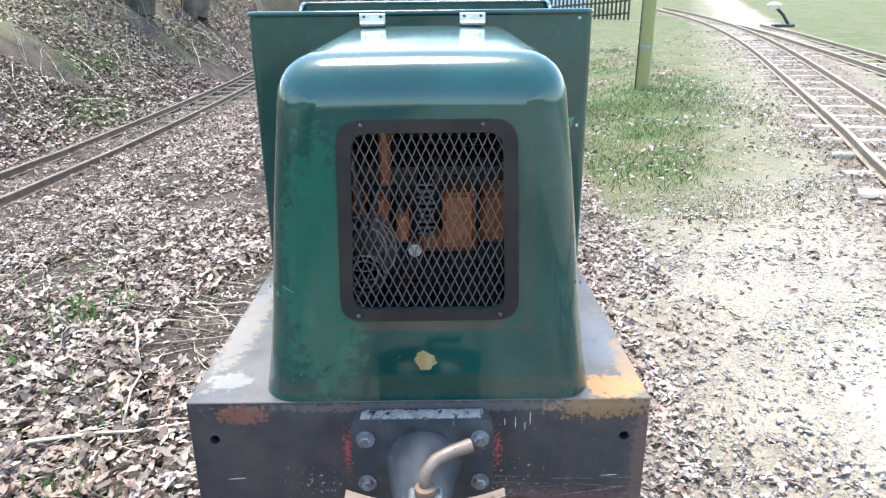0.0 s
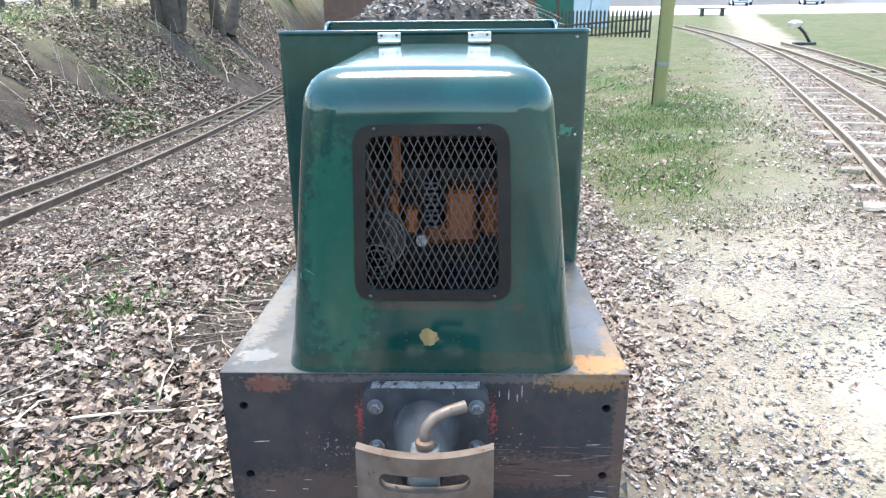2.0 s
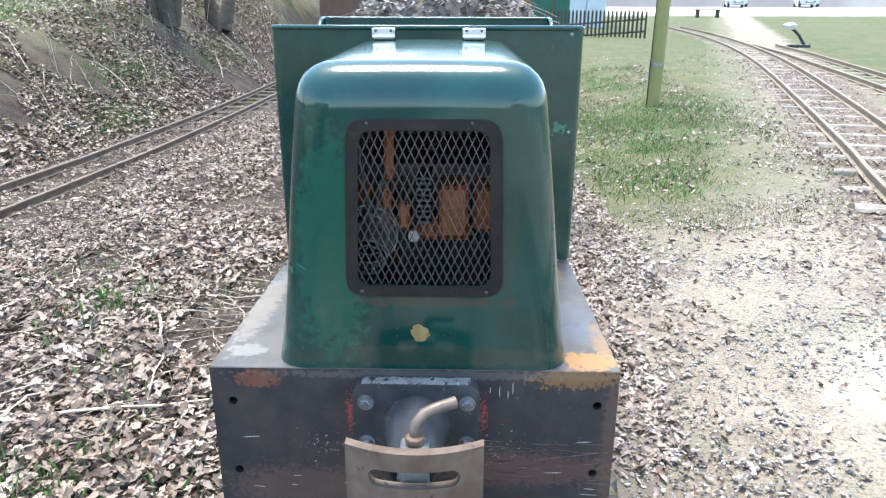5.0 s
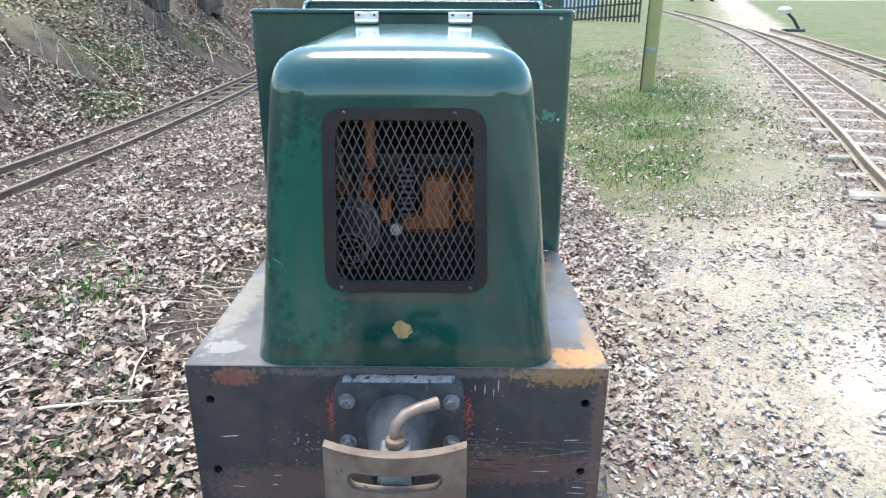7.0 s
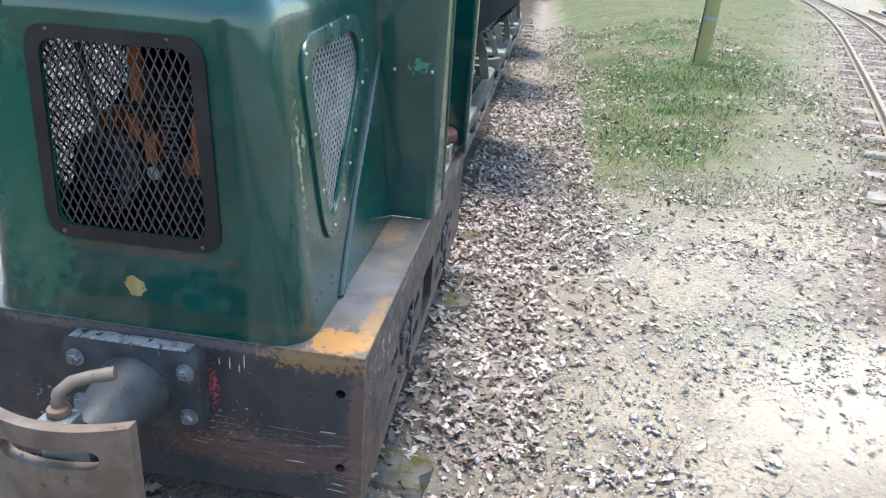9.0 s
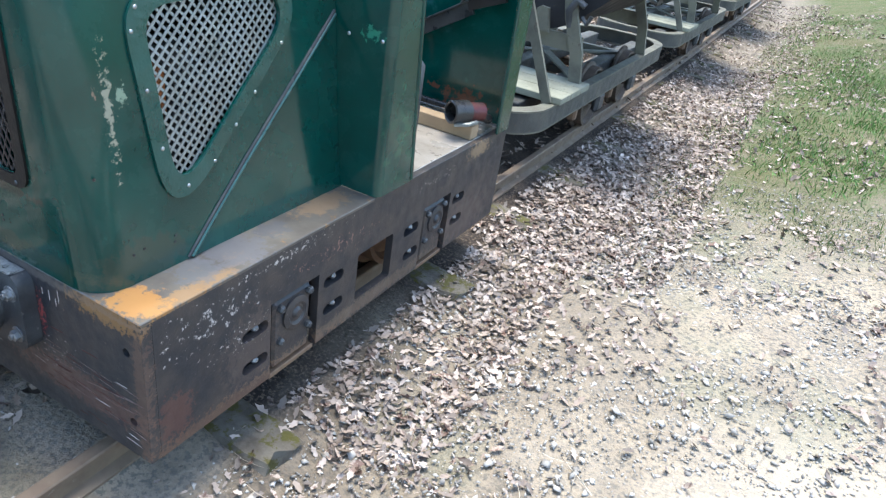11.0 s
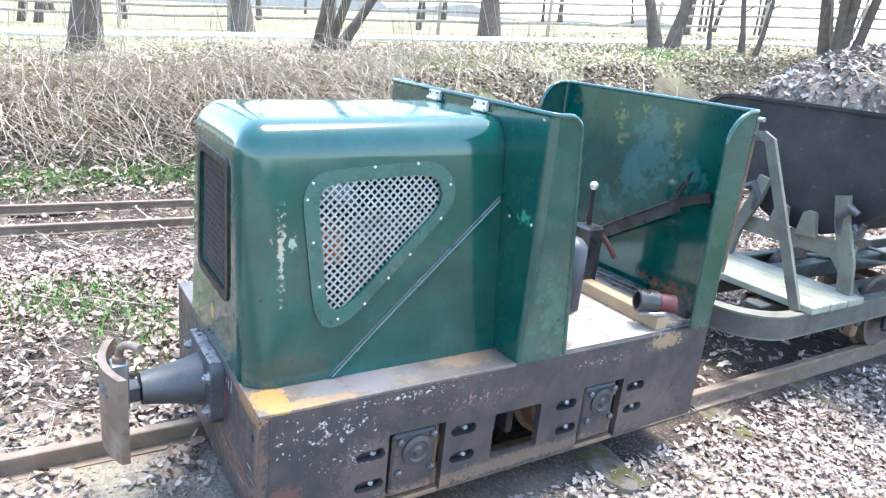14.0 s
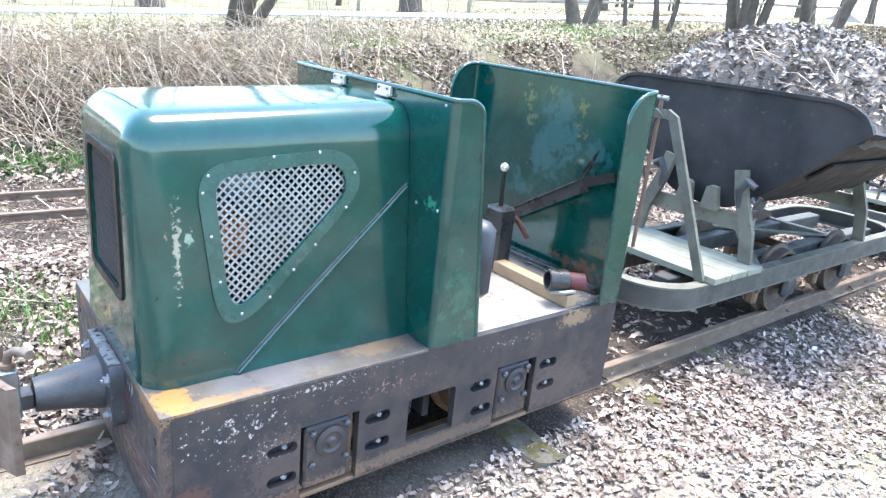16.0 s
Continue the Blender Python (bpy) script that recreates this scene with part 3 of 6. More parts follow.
def flowing(pts, n=5):
    """A smooth line through points."""
    p = [pts[0]] + list(pts) + [pts[-1]]
    out = []
    for a, b, c, d in zip(p, p[1:], p[2:], p[3:]):
        for k in range(n):
            t = k / n
            out.append(tuple(0.5 * (2 * b[i] + (c[i] - a[i]) * t + (2 * a[i] - 5 * b[i] + 4 * c[i] - d[i]) * t * t + (3 * b[i] - a[i] - 3 * c[i] + d[i]) * t ** 3) for i in (0, 1)))
    return out + [pts[-1]]


right_track = track("pale rusty station rails with weathered sleepers", flowing(RIGHT), lambda x, y: float(ground_z(x, y)) + 0.012, metal=PALERAIL, sleeper_step=0.62, first=0.2, sleeper_up=0.006, reach=(0.52, 0.6), wood=PALEWOOD)
branch = track("pale rusty rails branching from a turnout", [(6.25, 5.2), (6.6, 7.0), (7.0, 8.9), (7.45, 11.0), (7.95, 13.4), (8.5, 16.0), (8.95, 19.0)], lambda x, y: float(ground_z(x, y)) + 0.014, metal=PALERAIL, sleeper_step=0.62, reach=(0.52, 0.6), wood=PALEWOOD)

# the lane on the plateau
LANE = [(-30, -16), (-24.0, -8.0), (-19.3, -0.9), (-16.7, 5.4), (-13.7, 10.8), (-11.0, 15.0), (-8.6, 19.5), (-7.9, 21.5)]
lane_mat = material("pale_asphalt", (0.5, 0.49, 0.48), (0.42, 0.41, 0.4), rough=0.85, scale=0.8, fine=40)


def lane_mesh():
    v, f = [], []
    fine = []
    for (x0, y0), (x1, y1) in zip(LANE, LANE[1:]):
        for k in range(6):
            fine.append((x0 + (x1 - x0) * k / 6, y0 + (y1 - y0) * k / 6))
    for i, (x, y) in enumerate(fine):
        a, b = fine[max(i - 1, 0)], fine[min(i + 1, len(fine) - 1)]
        d = Vector((b[0] - a[0], b[1] - a[1], 0)).normalized()
        n = Vector((-d.y, d.x, 0))
        for s, dz in ((0, -0.1), (0, 0.05), (1.2, 0.07), (2.4, 0.05), (2.4, -0.1)):
            q = Vector((x, y, 0)) + n * s
            v.append((q.x, q.y, float(ground_z(q.x, q.y)) + dz))
        if i:
            for k in range(4):
                f.append(((i - 1) * 5 + k, (i - 1) * 5 + k + 1, i * 5 + k + 1, i * 5 + k))
    return v, f


single("lane", lane_mesh(), lane_mat, "pale asphalt lane along the top of the bank", "road", kind="structure")

# ---- locomotive ----
HX = 0.02      # the bonnet's middle
loco = thing("locomotive", (0, 0.95, 0.13), "small dark green narrow-gauge diesel locomotive with a scuffed black frame", "locomotive")
PROFILE = [(0.384, 0.632), (0.369, 0.72), (0.353, 0.84), (0.343, 0.94), (0.331, 1.06), (0.32, 1.16), (0.309, 1.25), (0.303, 1.31), (0.299, 1.345), (0.29, 1.374), (0.276, 1.399), (0.256, 1.418), (0.23, 1.4295), (0.19, 1.4335), (0.1, 1.4355), (0.0, 1.4365)]


def hood_x(z):
    return float(np.interp(z, [p[1] for p in PROFILE], [p[0] for p in PROFILE]))


def hood_section(d, e):
    """The bonnet's right half in section, drawn in by d at the side and by e at the top."""
    out = []
    for i, (x, z) in enumerate(PROFILE):
        a, b = Vector(PROFILE[max(i - 1, 0)]), Vector(PROFILE[min(i + 1, len(PROFILE) - 1)])
        t = (b - a).normalized()
        nrm = Vector((t.y, -t.x))
        if i == len(PROFILE) - 1:
            nrm = Vector((0, 1))
        if i == 0:
            nrm = Vector((1, 0))
        out.append((max(0.0, x - d * nrm.x), z - e * max(0.0, nrm.y)))
    return out


def build_hood():
    bm = bmesh.new()

    def arc(y, a, b):
        return b * (1 - math.sqrt(max(0.0, 1 - (1 - y / a) ** 2))) if y < a else 0.0
    rings = []
    for y in (0, 0.002, 0.006, 0.012, 0.02, 0.03, 0.042, 0.056, 0.072, 0.09, 0.12, 0.2, 0.35, 0.55, 0.75, 0.886):
        half = hood_section(arc(y, 0.085, 0.085), arc(y, 0.085, 0.13))
        fall = 0.2 * (1 - y / 0.886)
        half = [(x, 1.25 + (z - 1.25) * (1 - fall) if z > 1.25 else z) for x, z in half]
        loop = [(HX + x, z) for x, z in half] + [(HX - x, z) for x, z in half[-2::-1]]
        rings.append([bm.verts.new((x, y, z)) for x, z in loop])
    for a, b in zip(rings, rings[1:]):
        for k in range(len(a) - 1):
            bm.faces.new((a[k], a[k + 1], b[k + 1], b[k]))
    bm.faces.new(rings[0])
    bmesh.ops.recalc_face_normals(bm, faces=bm.faces)
    bmesh.ops.solidify(bm, geom=bm.faces[:], thickness=0.006)
    return bm


GRILLE_OUT = [(HX - 0.172, 1.274), (HX + 0.192, 1.274), (HX + 0.205, 0.836), (HX - 0.186, 0.836)]
GRILLE_IN = [(HX - 0.143, 1.248), (HX + 0.163, 1.248), (HX + 0.174, 0.864), (HX - 0.157, 0.864)]
SIDE_IN = [(0.217, 1.228), (0.615, 1.256), (0.655, 1.165), (0.308, 0.842), (0.25, 0.852)]
SIDE_OUT = [(0.165, 1.262), (0.648, 1.3), (0.712, 1.17), (0.31, 0.79), (0.212, 0.8)]


def ring_plate(inner, outer, place, h0, h1):
    """A flat ring between two outlines with equal counts; place(a, b, h) sets it in the world."""
    bm = bmesh.new()
    v = [[bm.verts.new(place(a, b, h)) for a, b in loop] for loop, h in ((inner, h0), (inner, h1), (outer, h1), (outer, h0))]
    n = len(inner)
    for q in range(4):
        a, b = v[q], v[(q + 1) % 4]
        for k in range(n):
            j = (k + 1) % n
            bm.faces.new((a[k], a[j], b[j], b[k]))
    return bm


def inside(p, poly):
    hit = False
    for i in range(len(poly)):
        (x0, y0), (x1, y1) = poly[i - 1], poly[i]
        if (y0 > p[1]) != (y1 > p[1]) and p[0] < (x1 - x0) * (p[1] - y0) / (y1 - y0) + x0:
            hit = not hit
    return hit


def diamond_mesh(poly, place, du, dv, width, thick):
    """Expanded metal: crossing strands over an outline, twisted a little at the knots."""
    us = [p[0] for p in poly]
    vs = [p[1] for p in poly]
    cu, cv = sum(us) / len(us), sum(vs) / len(vs)
    big = [(cu + (a - cu) * 1.05, cv + (b - cv) * 1.05) for a, b in poly]
    verts, faces = [], []
    nu, nv = int((max(us) - min(us)) / du) + 3, int((max(vs) - min(vs)) / dv) + 3
    for i in range(-1, nu * 2):
        for j in range(-1, nv * 2):
            if (i + j) % 2:
                continue
            a = Vector((min(us) + i * du / 2, min(vs) + j * dv / 2))
            for s in (-1, 1):
                b = a + Vector((s * du / 2, dv / 2))
                if not inside((a + b) / 2, big):
                    continue
                d = (b - a).normalized()
                p = Vector((-d.y, d.x)) * width / 2
                base = len(verts)
                h = 0.0006 * s
                for q, dz in ((a - p, -1), (a + p, -1), (b + p, -1), (b - p, -1), (a - p, 1), (a + p, 1), (b + p, 1), (b - p, 1)):
                    verts.append(place(q.x, q.y, h + dz * thick / 2))
                faces += [tuple(base + k for k in f) for f in ((0, 3, 2, 1), (4, 5, 6, 7), (0, 1, 5, 4), (1, 2, 6, 5), (2, 3, 7, 6), (3, 0, 4, 7))]
    return verts, faces


def bolt(at, axis, r=0.012, h=0.009, mat=None, parent=None, washer=True):
    """A hexagon bolt head on its washer; axis is a signed letter such as '-Y'."""
    s = -1 if axis[0] == "-" else 1
    bm = bmesh.new()
    if washer:
        lathe([(r * 1.5, 0), (r * 1.5, s * 0.003)], at, axis[-1], 14, bm)
    lathe([(r, s * 0.002), (r, s * h), (r * 0.8, s * (h + 0.002))], at, axis[-1], 6, bm)
    lathe([(r * 0.5, s * h), (r * 0.5, s * (h + 0.008))], at, axis[-1], 8, bm)
    return part("bolt", bm, mat or ZINC, parent or loco, smooth=35)


def rivet(at, axis, r, parent, mat=None):
    s = -1 if axis[0] == "-" else 1
    return part("screw", lathe([(r, 0), (r * 0.95, s * r * 0.3), (r * 0.5, s * r * 0.55)], at, axis[-1], 10), mat or ZINC, parent, smooth=60)


def blotch(name, at, w, h, plane, mat, parent, seed=0, lift=0.0008, turn=0.0, label=""):
    """A flat ragged stain or worn patch lying on a surface. plane: function (a, b, lift) to world."""
    rng = random.Random(seed)
    n = 22
    pts = []
    for k in range(n):
        a = 2 * math.pi * k / n
        q = rng.uniform(0.68, 1.0)
        u, v = q * w / 2 * math.cos(a), q * h / 2 * math.sin(a)
        c, s = math.cos(turn), math.sin(turn)
        pts.append((at[0] + u * c - v * s, at[1] + u * s + v * c))
    bm = bmesh.new()
    bm.faces.new([bm.verts.new(plane(a, b, lift)) for a, b in pts])
    f = bm.faces[:]
    r = bmesh.ops.extrude_face_region(bm, geom=f)
    vs = [g for g in r["geom"] if isinstance(g, bmesh.types.BMVert)]
    c = Vector(plane(at[0], at[1], 0.0)) - Vector(plane(at[0], at[1], 0.0006))
    bmesh.ops.translate(bm, verts=vs, vec=c)
    return part(name, bm, mat, parent, label)


# bonnet
# bonnet green made slightly lighter, also for the seam lip's painted highlight
RIMGREEN = material("rim_green_paint", (0.0012, 0.048, 0.04), (0.004, 0.06, 0.051), (0.03, 0.1, 0.088), rough=0.28, scale=14, fine=70, spots=0.66, coat=0.8)
STRAND = material("grey_strand", (0.085, 0.08, 0.085), (0.12, 0.09, 0.075), rough=0.45, metal=0.4, scale=20)
front_in = round_corners(GRILLE_IN, 0.035)
front_out = round_corners(GRILLE_OUT, 0.05)
side_in = round_corners(SIDE_IN, 0.075, 6)
side_out = round_corners(SIDE_OUT, 0.11, 6)
hood_mesh = cut(build_hood(), prism(front_in, "Y", -0.1, 0.1), prism(side_in, "X", -0.6, 0.6))
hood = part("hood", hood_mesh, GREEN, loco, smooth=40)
part("grille_frame", ring_plate(front_in, front_out, lambda a, b, h: (a, -h, b), 0.0005, 0.006), GRILLEBLACK, hood, "black front grille frame", smooth=30)
part("grille_mesh", diamond_mesh(front_in, lambda a, b, h: (a, 0.009 + h, b), 0.0192, 0.0415, 0.002, 0.003), STRAND, hood, "black expanded metal grille")
for a, b in ((HX + 0.122, 1.263), (HX - 0.122, 1.263), (HX - 0.146, 0.849), (HX + 0.163, 0.849)):
    rivet((a, -0.006, b), "-Y", 0.005, hood, CASTIRON)
for s in (1, -1):
    def on_side(a, b, h, s=s):
        return (HX + s * (hood_x(b) + h), a, b)
    part("side_grille_frame", ring_plate(side_in, side_out, on_side, 0.0008, 0.007), RIMGREEN, hood, smooth=30)
    part("side_grille_mesh", diamond_mesh(side_in, lambda a, b, h: on_side(a, b, -0.008 + h), 0.0262, 0.0262, 0.0064, 0.0025), MESHSTEEL, hood, "bright perforated metal side grille")
    for a, b in ((0.187, 1.185), (0.205, 1.232), (0.4, 1.277), (0.55, 1.285), (0.672, 1.218), (0.64, 1.11), (0.53, 1.0), (0.455, 0.93), (0.375, 0.855), (0.285, 0.818), (0.225, 0.925), (0.205, 1.06)):
        rivet(on_side(a, b, 0.007), "X" if s > 0 else "-X", 0.005, hood)
    # dark line on the seam: its gap and the shadow under the lap
    part("seam_gap", tube([on_side(0.256 + 0.622 * k / 8, 0.637 + 0.533 * k / 8, 0.001) for k in range(9)], 0.0052, 6), ENGINEBLACK, hood, smooth=50)
    # raised lip, its edge highlight put into the lighter green
    part("seam_lip", tube([on_side(0.266 + 0.612 * k / 8, 0.635 + 0.525 * k / 8, 0.003) for k in range(9)], 0.006, 8), RIMGREEN, hood, smooth=50)
    for a, b in ((0.11, 0.70), (0.14, 0.705), (0.225, 0.69), (0.23, 0.705), (0.05, 0.9)):
        part("drill_hole", lathe([(0.004, 0.0), (0.004, s * 0.0012)], on_side(a, b, 0.0), "X", 8), ENGINEBLACK, hood)
for a, b in ((HX - 0.06, 0.725), (HX - 0.06, 0.745), (HX + 0.06, 0.728), (HX + 0.075, 0.722), (HX + 0.075, 0.735)):
    part("drill_hole", lathe([(0.0032, 0.0), (0.0032, -0.0012)], (a, 0, b), "Y", 8), ENGINEBLACK, hood)
REDRUST = material("red_rust", (0.1, 0.03, 0.022), (0.06, 0.022, 0.017), rough=0.7, scale=30)
BARE = material("bare_primer", (0.26, 0.17, 0.06), (0.36, 0.26, 0.12), (0.12, 0.08, 0.04), rough=0.7, scale=30, fine=120)
PALEGREEN = material("pale_green_chip", (0.02, 0.15, 0.105), (0.05, 0.2, 0.15), rough=0.55, scale=40, fine=150)


def on_front(a, b, h):
    return (a, -h, b)


blotch("badge_mark", (HX - 0.002, 0.735), 0.062, 0.052, on_front, BARE, hood, 4, label="bare patch where a badge was")


# engine behind the grille
engine = part("engine_block", box(-0.2, 0.24, 0.36, 0.8, 0.635, 1.12, 0.02), ENGINEBLACK, loco, "oily black engine block")
part("cylinder_cover", box(0.06, 0.14, 0.2, 0.4, 0.925, 1.07, 0.01), ENGINEORANGE, engine, "orange painted cover")
part("cylinder_cover", box(0.155, 0.225, 0.24, 0.4, 0.93, 1.06, 0.012), ENGINEORANGE, engine, "orange painted cover")
part("manifold", box(0.0, 0.15, 0.26, 0.4, 0.9, 0.96, 0.012), ENGINEORANGE, engine, "orange painted manifold")
part("stay", box(-0.088, -0.062, 0.22, 0.25, 1.08, 1.23, 0.006), ENGINEORANGE, engine, "orange stay")
part("bracket", box(-0.175, -0.13, 0.2, 0.3, 0.99, 1.06, 0.008), ENGINEORANGE, engine, "orange bracket")
part("bracket", box(-0.05, -0.02, 0.19, 0.3, 0.95, 1.03, 0.008), ENGINEORANGE, engine, "orange bracket")
part("bracket", box(-0.1, -0.07, 0.21, 0.3, 0.99, 1.06, 0.008), ENGINEORANGE, engine, "orange bracket")
for k in range(9):
    part("cooling_fin", box(0.0, 0.04, 0.19, 0.34, 0.97 + k * 0.015, 0.977 + k * 0.015, 0.001), CASTIRON, engine)
for r, z in ((0.082, 0.945), (0.05, 0.88)):
    pul = part("pulley", lathe([(0.02, 0.012), (r, 0.012), (r, 0.018), (r - 0.014, 0.022), (r, 0.028), (r, 0.034), (0.02, 0.034)], (-0.13, 0.16, z), "Y", 26), ENGINEBLACK, engine, smooth=30)
    for q in (r, r * 0.72):
        part("rim", lathe([(q - 0.004, 0.004), (q, 0.004), (q, 0.012), (q - 0.004, 0.012)], (-0.13, 0.16, z), "Y", 26, closed=False), STEELBOLT, pul, "bright worn rim", smooth=30)
part("fitting", lathe([(0.016, 0), (0.016, 0.02), (0.009, 0.022), (0.009, 0.05)], (-0.005, 0.15, 0.945), "Y", 12), ZINC, engine, smooth=30)
part("hose", tube([(-0.15, 0.15, 1.22), (-0.14, 0.16, 1.1), (-0.12, 0.15, 1.02), (-0.16, 0.15, 0.96)], 0.008, 8), CASTIRON, engine, "braided hose", smooth=60)
part("hose", tube([(-0.11, 0.16, 1.0), (-0.09, 0.15, 1.09), (-0.04, 0.17, 1.1), (-0.03, 0.2, 1.0)], 0.006, 8), ENGINEBLACK, engine, smooth=60)
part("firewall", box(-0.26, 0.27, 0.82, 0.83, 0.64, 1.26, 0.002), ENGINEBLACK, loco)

# frame
front_plate = cut(box(-0.5352, 0.5352, 0, 0.03, 0.212, 0.63, 0.0012), *[lathe([(0.012, -0.05), (0.012, 0.1)], (x, 0, z), "Y", 14) for x, z in ((-0.48, 0.532), (0.482, 0.53), (-0.482, 0.318), (0.484, 0.322))])
fplate = part("front_plate", front_plate, BLACKPAINT, loco, smooth=30)
slots = [(0.355, 0.41), (0.355, 0.30), (0.70, 0.42), (0.705, 0.315), (1.16, 0.415), (1.175, 0.308), (1.525, 0.42), (1.53, 0.32)]
holes = [prism(rounded(y - 0.05, y + 0.05, z - 0.02, z + 0.02, 0.019), "X", -0.8, 0.8) for y, z in slots]
holes.append(prism(rounded(0.826, 1.036, 0.272, 0.448, 0.012), "X", -0.8, 0.8))
holes += [prism([(y - 0.105, 0.1), (y + 0.105, 0.1), (y + 0.105, 0.468), (y - 0.105, 0.468)], "X", -0.8, 0.8) for y in (0.52, 1.345)]
for s in (1, -1):
    x0, x1 = sorted((s * 0.507, s * 0.535))
    side = cut(box(x0, x1, 0.0296, 1.9145, 0.2085, 0.6299, 0.0012), *[h.copy() for h in holes])
    plate = part("side_plate", side, BLACKPAINT, loco, smooth=30)
    for y, z in slots:
        part("bolt", lathe([(0.011, s * 0.49), (0.011, s * 0.524), (0.006, s * 0.53)], (0, y + 0.012, z), "X", 6), STEELBOLT, plate)
        part("slot_backing", box(*sorted((s * 0.47, s * 0.502)), y - 0.06, y + 0.06, z - 0.035, z + 0.035, 0.002), BLACKPAINT, plate)
    for y in (0.52, 1.345):
        ab = part("axle_box", box(*sorted((s * 0.44, s * 0.529)), y - 0.086, y + 0.075, 0.225, 0.455, 0.008), BLACKPAINT, loco, "greasy cast axle box", smooth=30)
        part("cover", lathe([(0.055, s * 0.528), (0.055, s * 0.536), (0.038, s * 0.541), (0.03, s * 0.535), (0.02, s * 0.536), (0.012, s * 0.545)], (0, y + 0.005, 0.385), "X", 20), BLACKPAINT, ab, smooth=35)
        for dy, dz in ((-0.062, 0.045), (0.062, 0.05), (-0.062, -0.07), (0.062, -0.075)):
            part("nut", lathe([(0.013, s * 0.528), (0.013, s * 0.54), (0.007, s * 0.546)], (0, y + dy, 0.385 + dz), "X", 6), CASTIRON, ab)
        part("horn_guide", box(*sorted((s * 0.45, s * 0.5)), y + 0.083, y + 0.104, 0.2, 0.468, 0.003), RUST, loco)
        part("keeper", box(*sorted((s * 0.5, s * 0.53)), y - 0.1, y + 0.1, 0.195, 0.212, 0.003), RUST, loco)
part("rear_plate", box(-0.506, 0.506, 1.885, 1.914, 0.21, 0.6265, 0.003), BLACKPAINT, loco)
part("deck", box(-0.5355, 0.5355, 0.0005, 0.89, 0.62, 0.6315, 0.002), DECKSTEEL, loco, "worn steel deck plate")
part("cab_floor", box(-0.505, 0.505, 0.895, 1.884, 0.61, 0.63, 0.002), FLOORSTEEL, loco, "bare steel cab floor")
part("cross_member", box(-0.5, 0.42, 0.9, 0.93, 0.3, 0.6, 0.004), ENGINEBLACK, loco)
part("brake_beam", box(-0.5, 0.4, 1.0, 1.03, 0.25, 0.38, 0.004), ENGINEBLACK, loco)
for y in (0.52, 1.345):
    part("axle", lathe([(0.04, -0.45), (0.04, 0.45)], (0, y, 0.345), "X", 14), CASTIRON, loco, smooth=30)
    for s in (-1, 1):
        part("wheel", lathe([(0.03, s * 0.27), (0.235, s * 0.27), (0.235, s * 0.29), (0.212, s * 0.3), (0.21, s * 0.375), (0.19, s * 0.375), (0.17, s * 0.34), (0.07, s * 0.34), (0.06, s * 0.375), (0.03, s * 0.375)], (0, y, 0.345), "X", 36), RUST, loco, smooth=30)


CHIPWHITE = material("chip_white", (0.5, 0.47, 0.45), (0.36, 0.3, 0.28), rough=0.7, scale=50)
rng = random.Random(7)
for k in range(26):
    blotch("scratch", (rng.uniform(0.22, 0.5) if k % 2 else rng.uniform(-0.5, 0.5), rng.uniform(0.24, 0.5)), rng.uniform(0.015, 0.07), rng.uniform(0.0012, 0.003), on_front, (CHIPWHITE, REDRUST)[k % 2], loco, 600 + k, turn=rng.uniform(-0.12, 0.12))
PALESCRATCH = material("pale_red_scratch", (0.13, 0.075, 0.065), (0.24, 0.19, 0.175), rough=0.7, scale=40)
for k in range(46):
    blotch("scratch", (rng.uniform(0.17, 0.5), rng.choice((0.29, 0.345, 0.37, 0.4)) + rng.uniform(-0.02, 0.02)), rng.uniform(0.02, 0.1), rng.uniform(0.0008, 0.0022), on_front, (PALESCRATCH, REDRUST, PALESCRATCH)[k % 3], loco, 700 + k, turn=rng.uniform(-0.1, 0.16))
for k in range(4):
    blotch("scratch", (0.2 + 0.03 * k * rng.uniform(0.5, 1), rng.uniform(0.55, 0.6)), 0.003, rng.uniform(0.02, 0.05), on_front, CHIPWHITE, loco, 640 + k)
for a, b, w, hh, t in ((-0.27, 0.905, 0.05, 0.003, -0.6), (-0.3, 0.9, 0.004, 0.02, 0), (-0.24, 0.7, 0.03, 0.004, 0.1)):
    blotch("scratch", (a, b), w, hh, lambda p, q, h: (p, 0.004 - h, q), PALEGREEN, loco, 660, turn=t)

# coupling
CX = 0.008
coupler = part("coupler_plate", prism(rounded(CX - 0.163, CX + 0.163, 0.392, 0.61, 0.035), "Y", -0.04, -0.0005), CASTIRON, loco, "rough cast coupler plate", smooth=30)
for a, b in ((-0.13, 0.556), (0.132, 0.556), (-0.13, 0.438), (0.132, 0.438)):
    bolt((CX + a, -0.0405, b), "-Y", 0.0145, 0.014, STEELBOLT, coupler)
CRUST = material("crusted_casting", (0.46, 0.46, 0.45), (0.26, 0.26, 0.25), (0.06, 0.055, 0.05), rough=0.9, scale=30, fine=150, bump=0.9, spots=0.55, dist=0.006)
crust = bmesh.new()
rng = random.Random(31)
rows = [[crust.verts.new((CX - 0.14 + 0.28 * i / 28, -0.041 + 0.039 * j / 5, 0.6095 + rng.uniform(0.0, 0.006) * (0 < i < 28 and 0 < j < 5))) for j in range(6)] for i in range(29)]
for ra, rb in zip(rows, rows[1:]):
    for j in range(5):
        crust.faces.new((ra[j], rb[j], rb[j + 1], ra[j + 1]))
bmesh.ops.solidify(crust, geom=crust.faces[:], thickness=0.003)
part("crust", crust, CRUST, coupler, "pale crusted top edge")
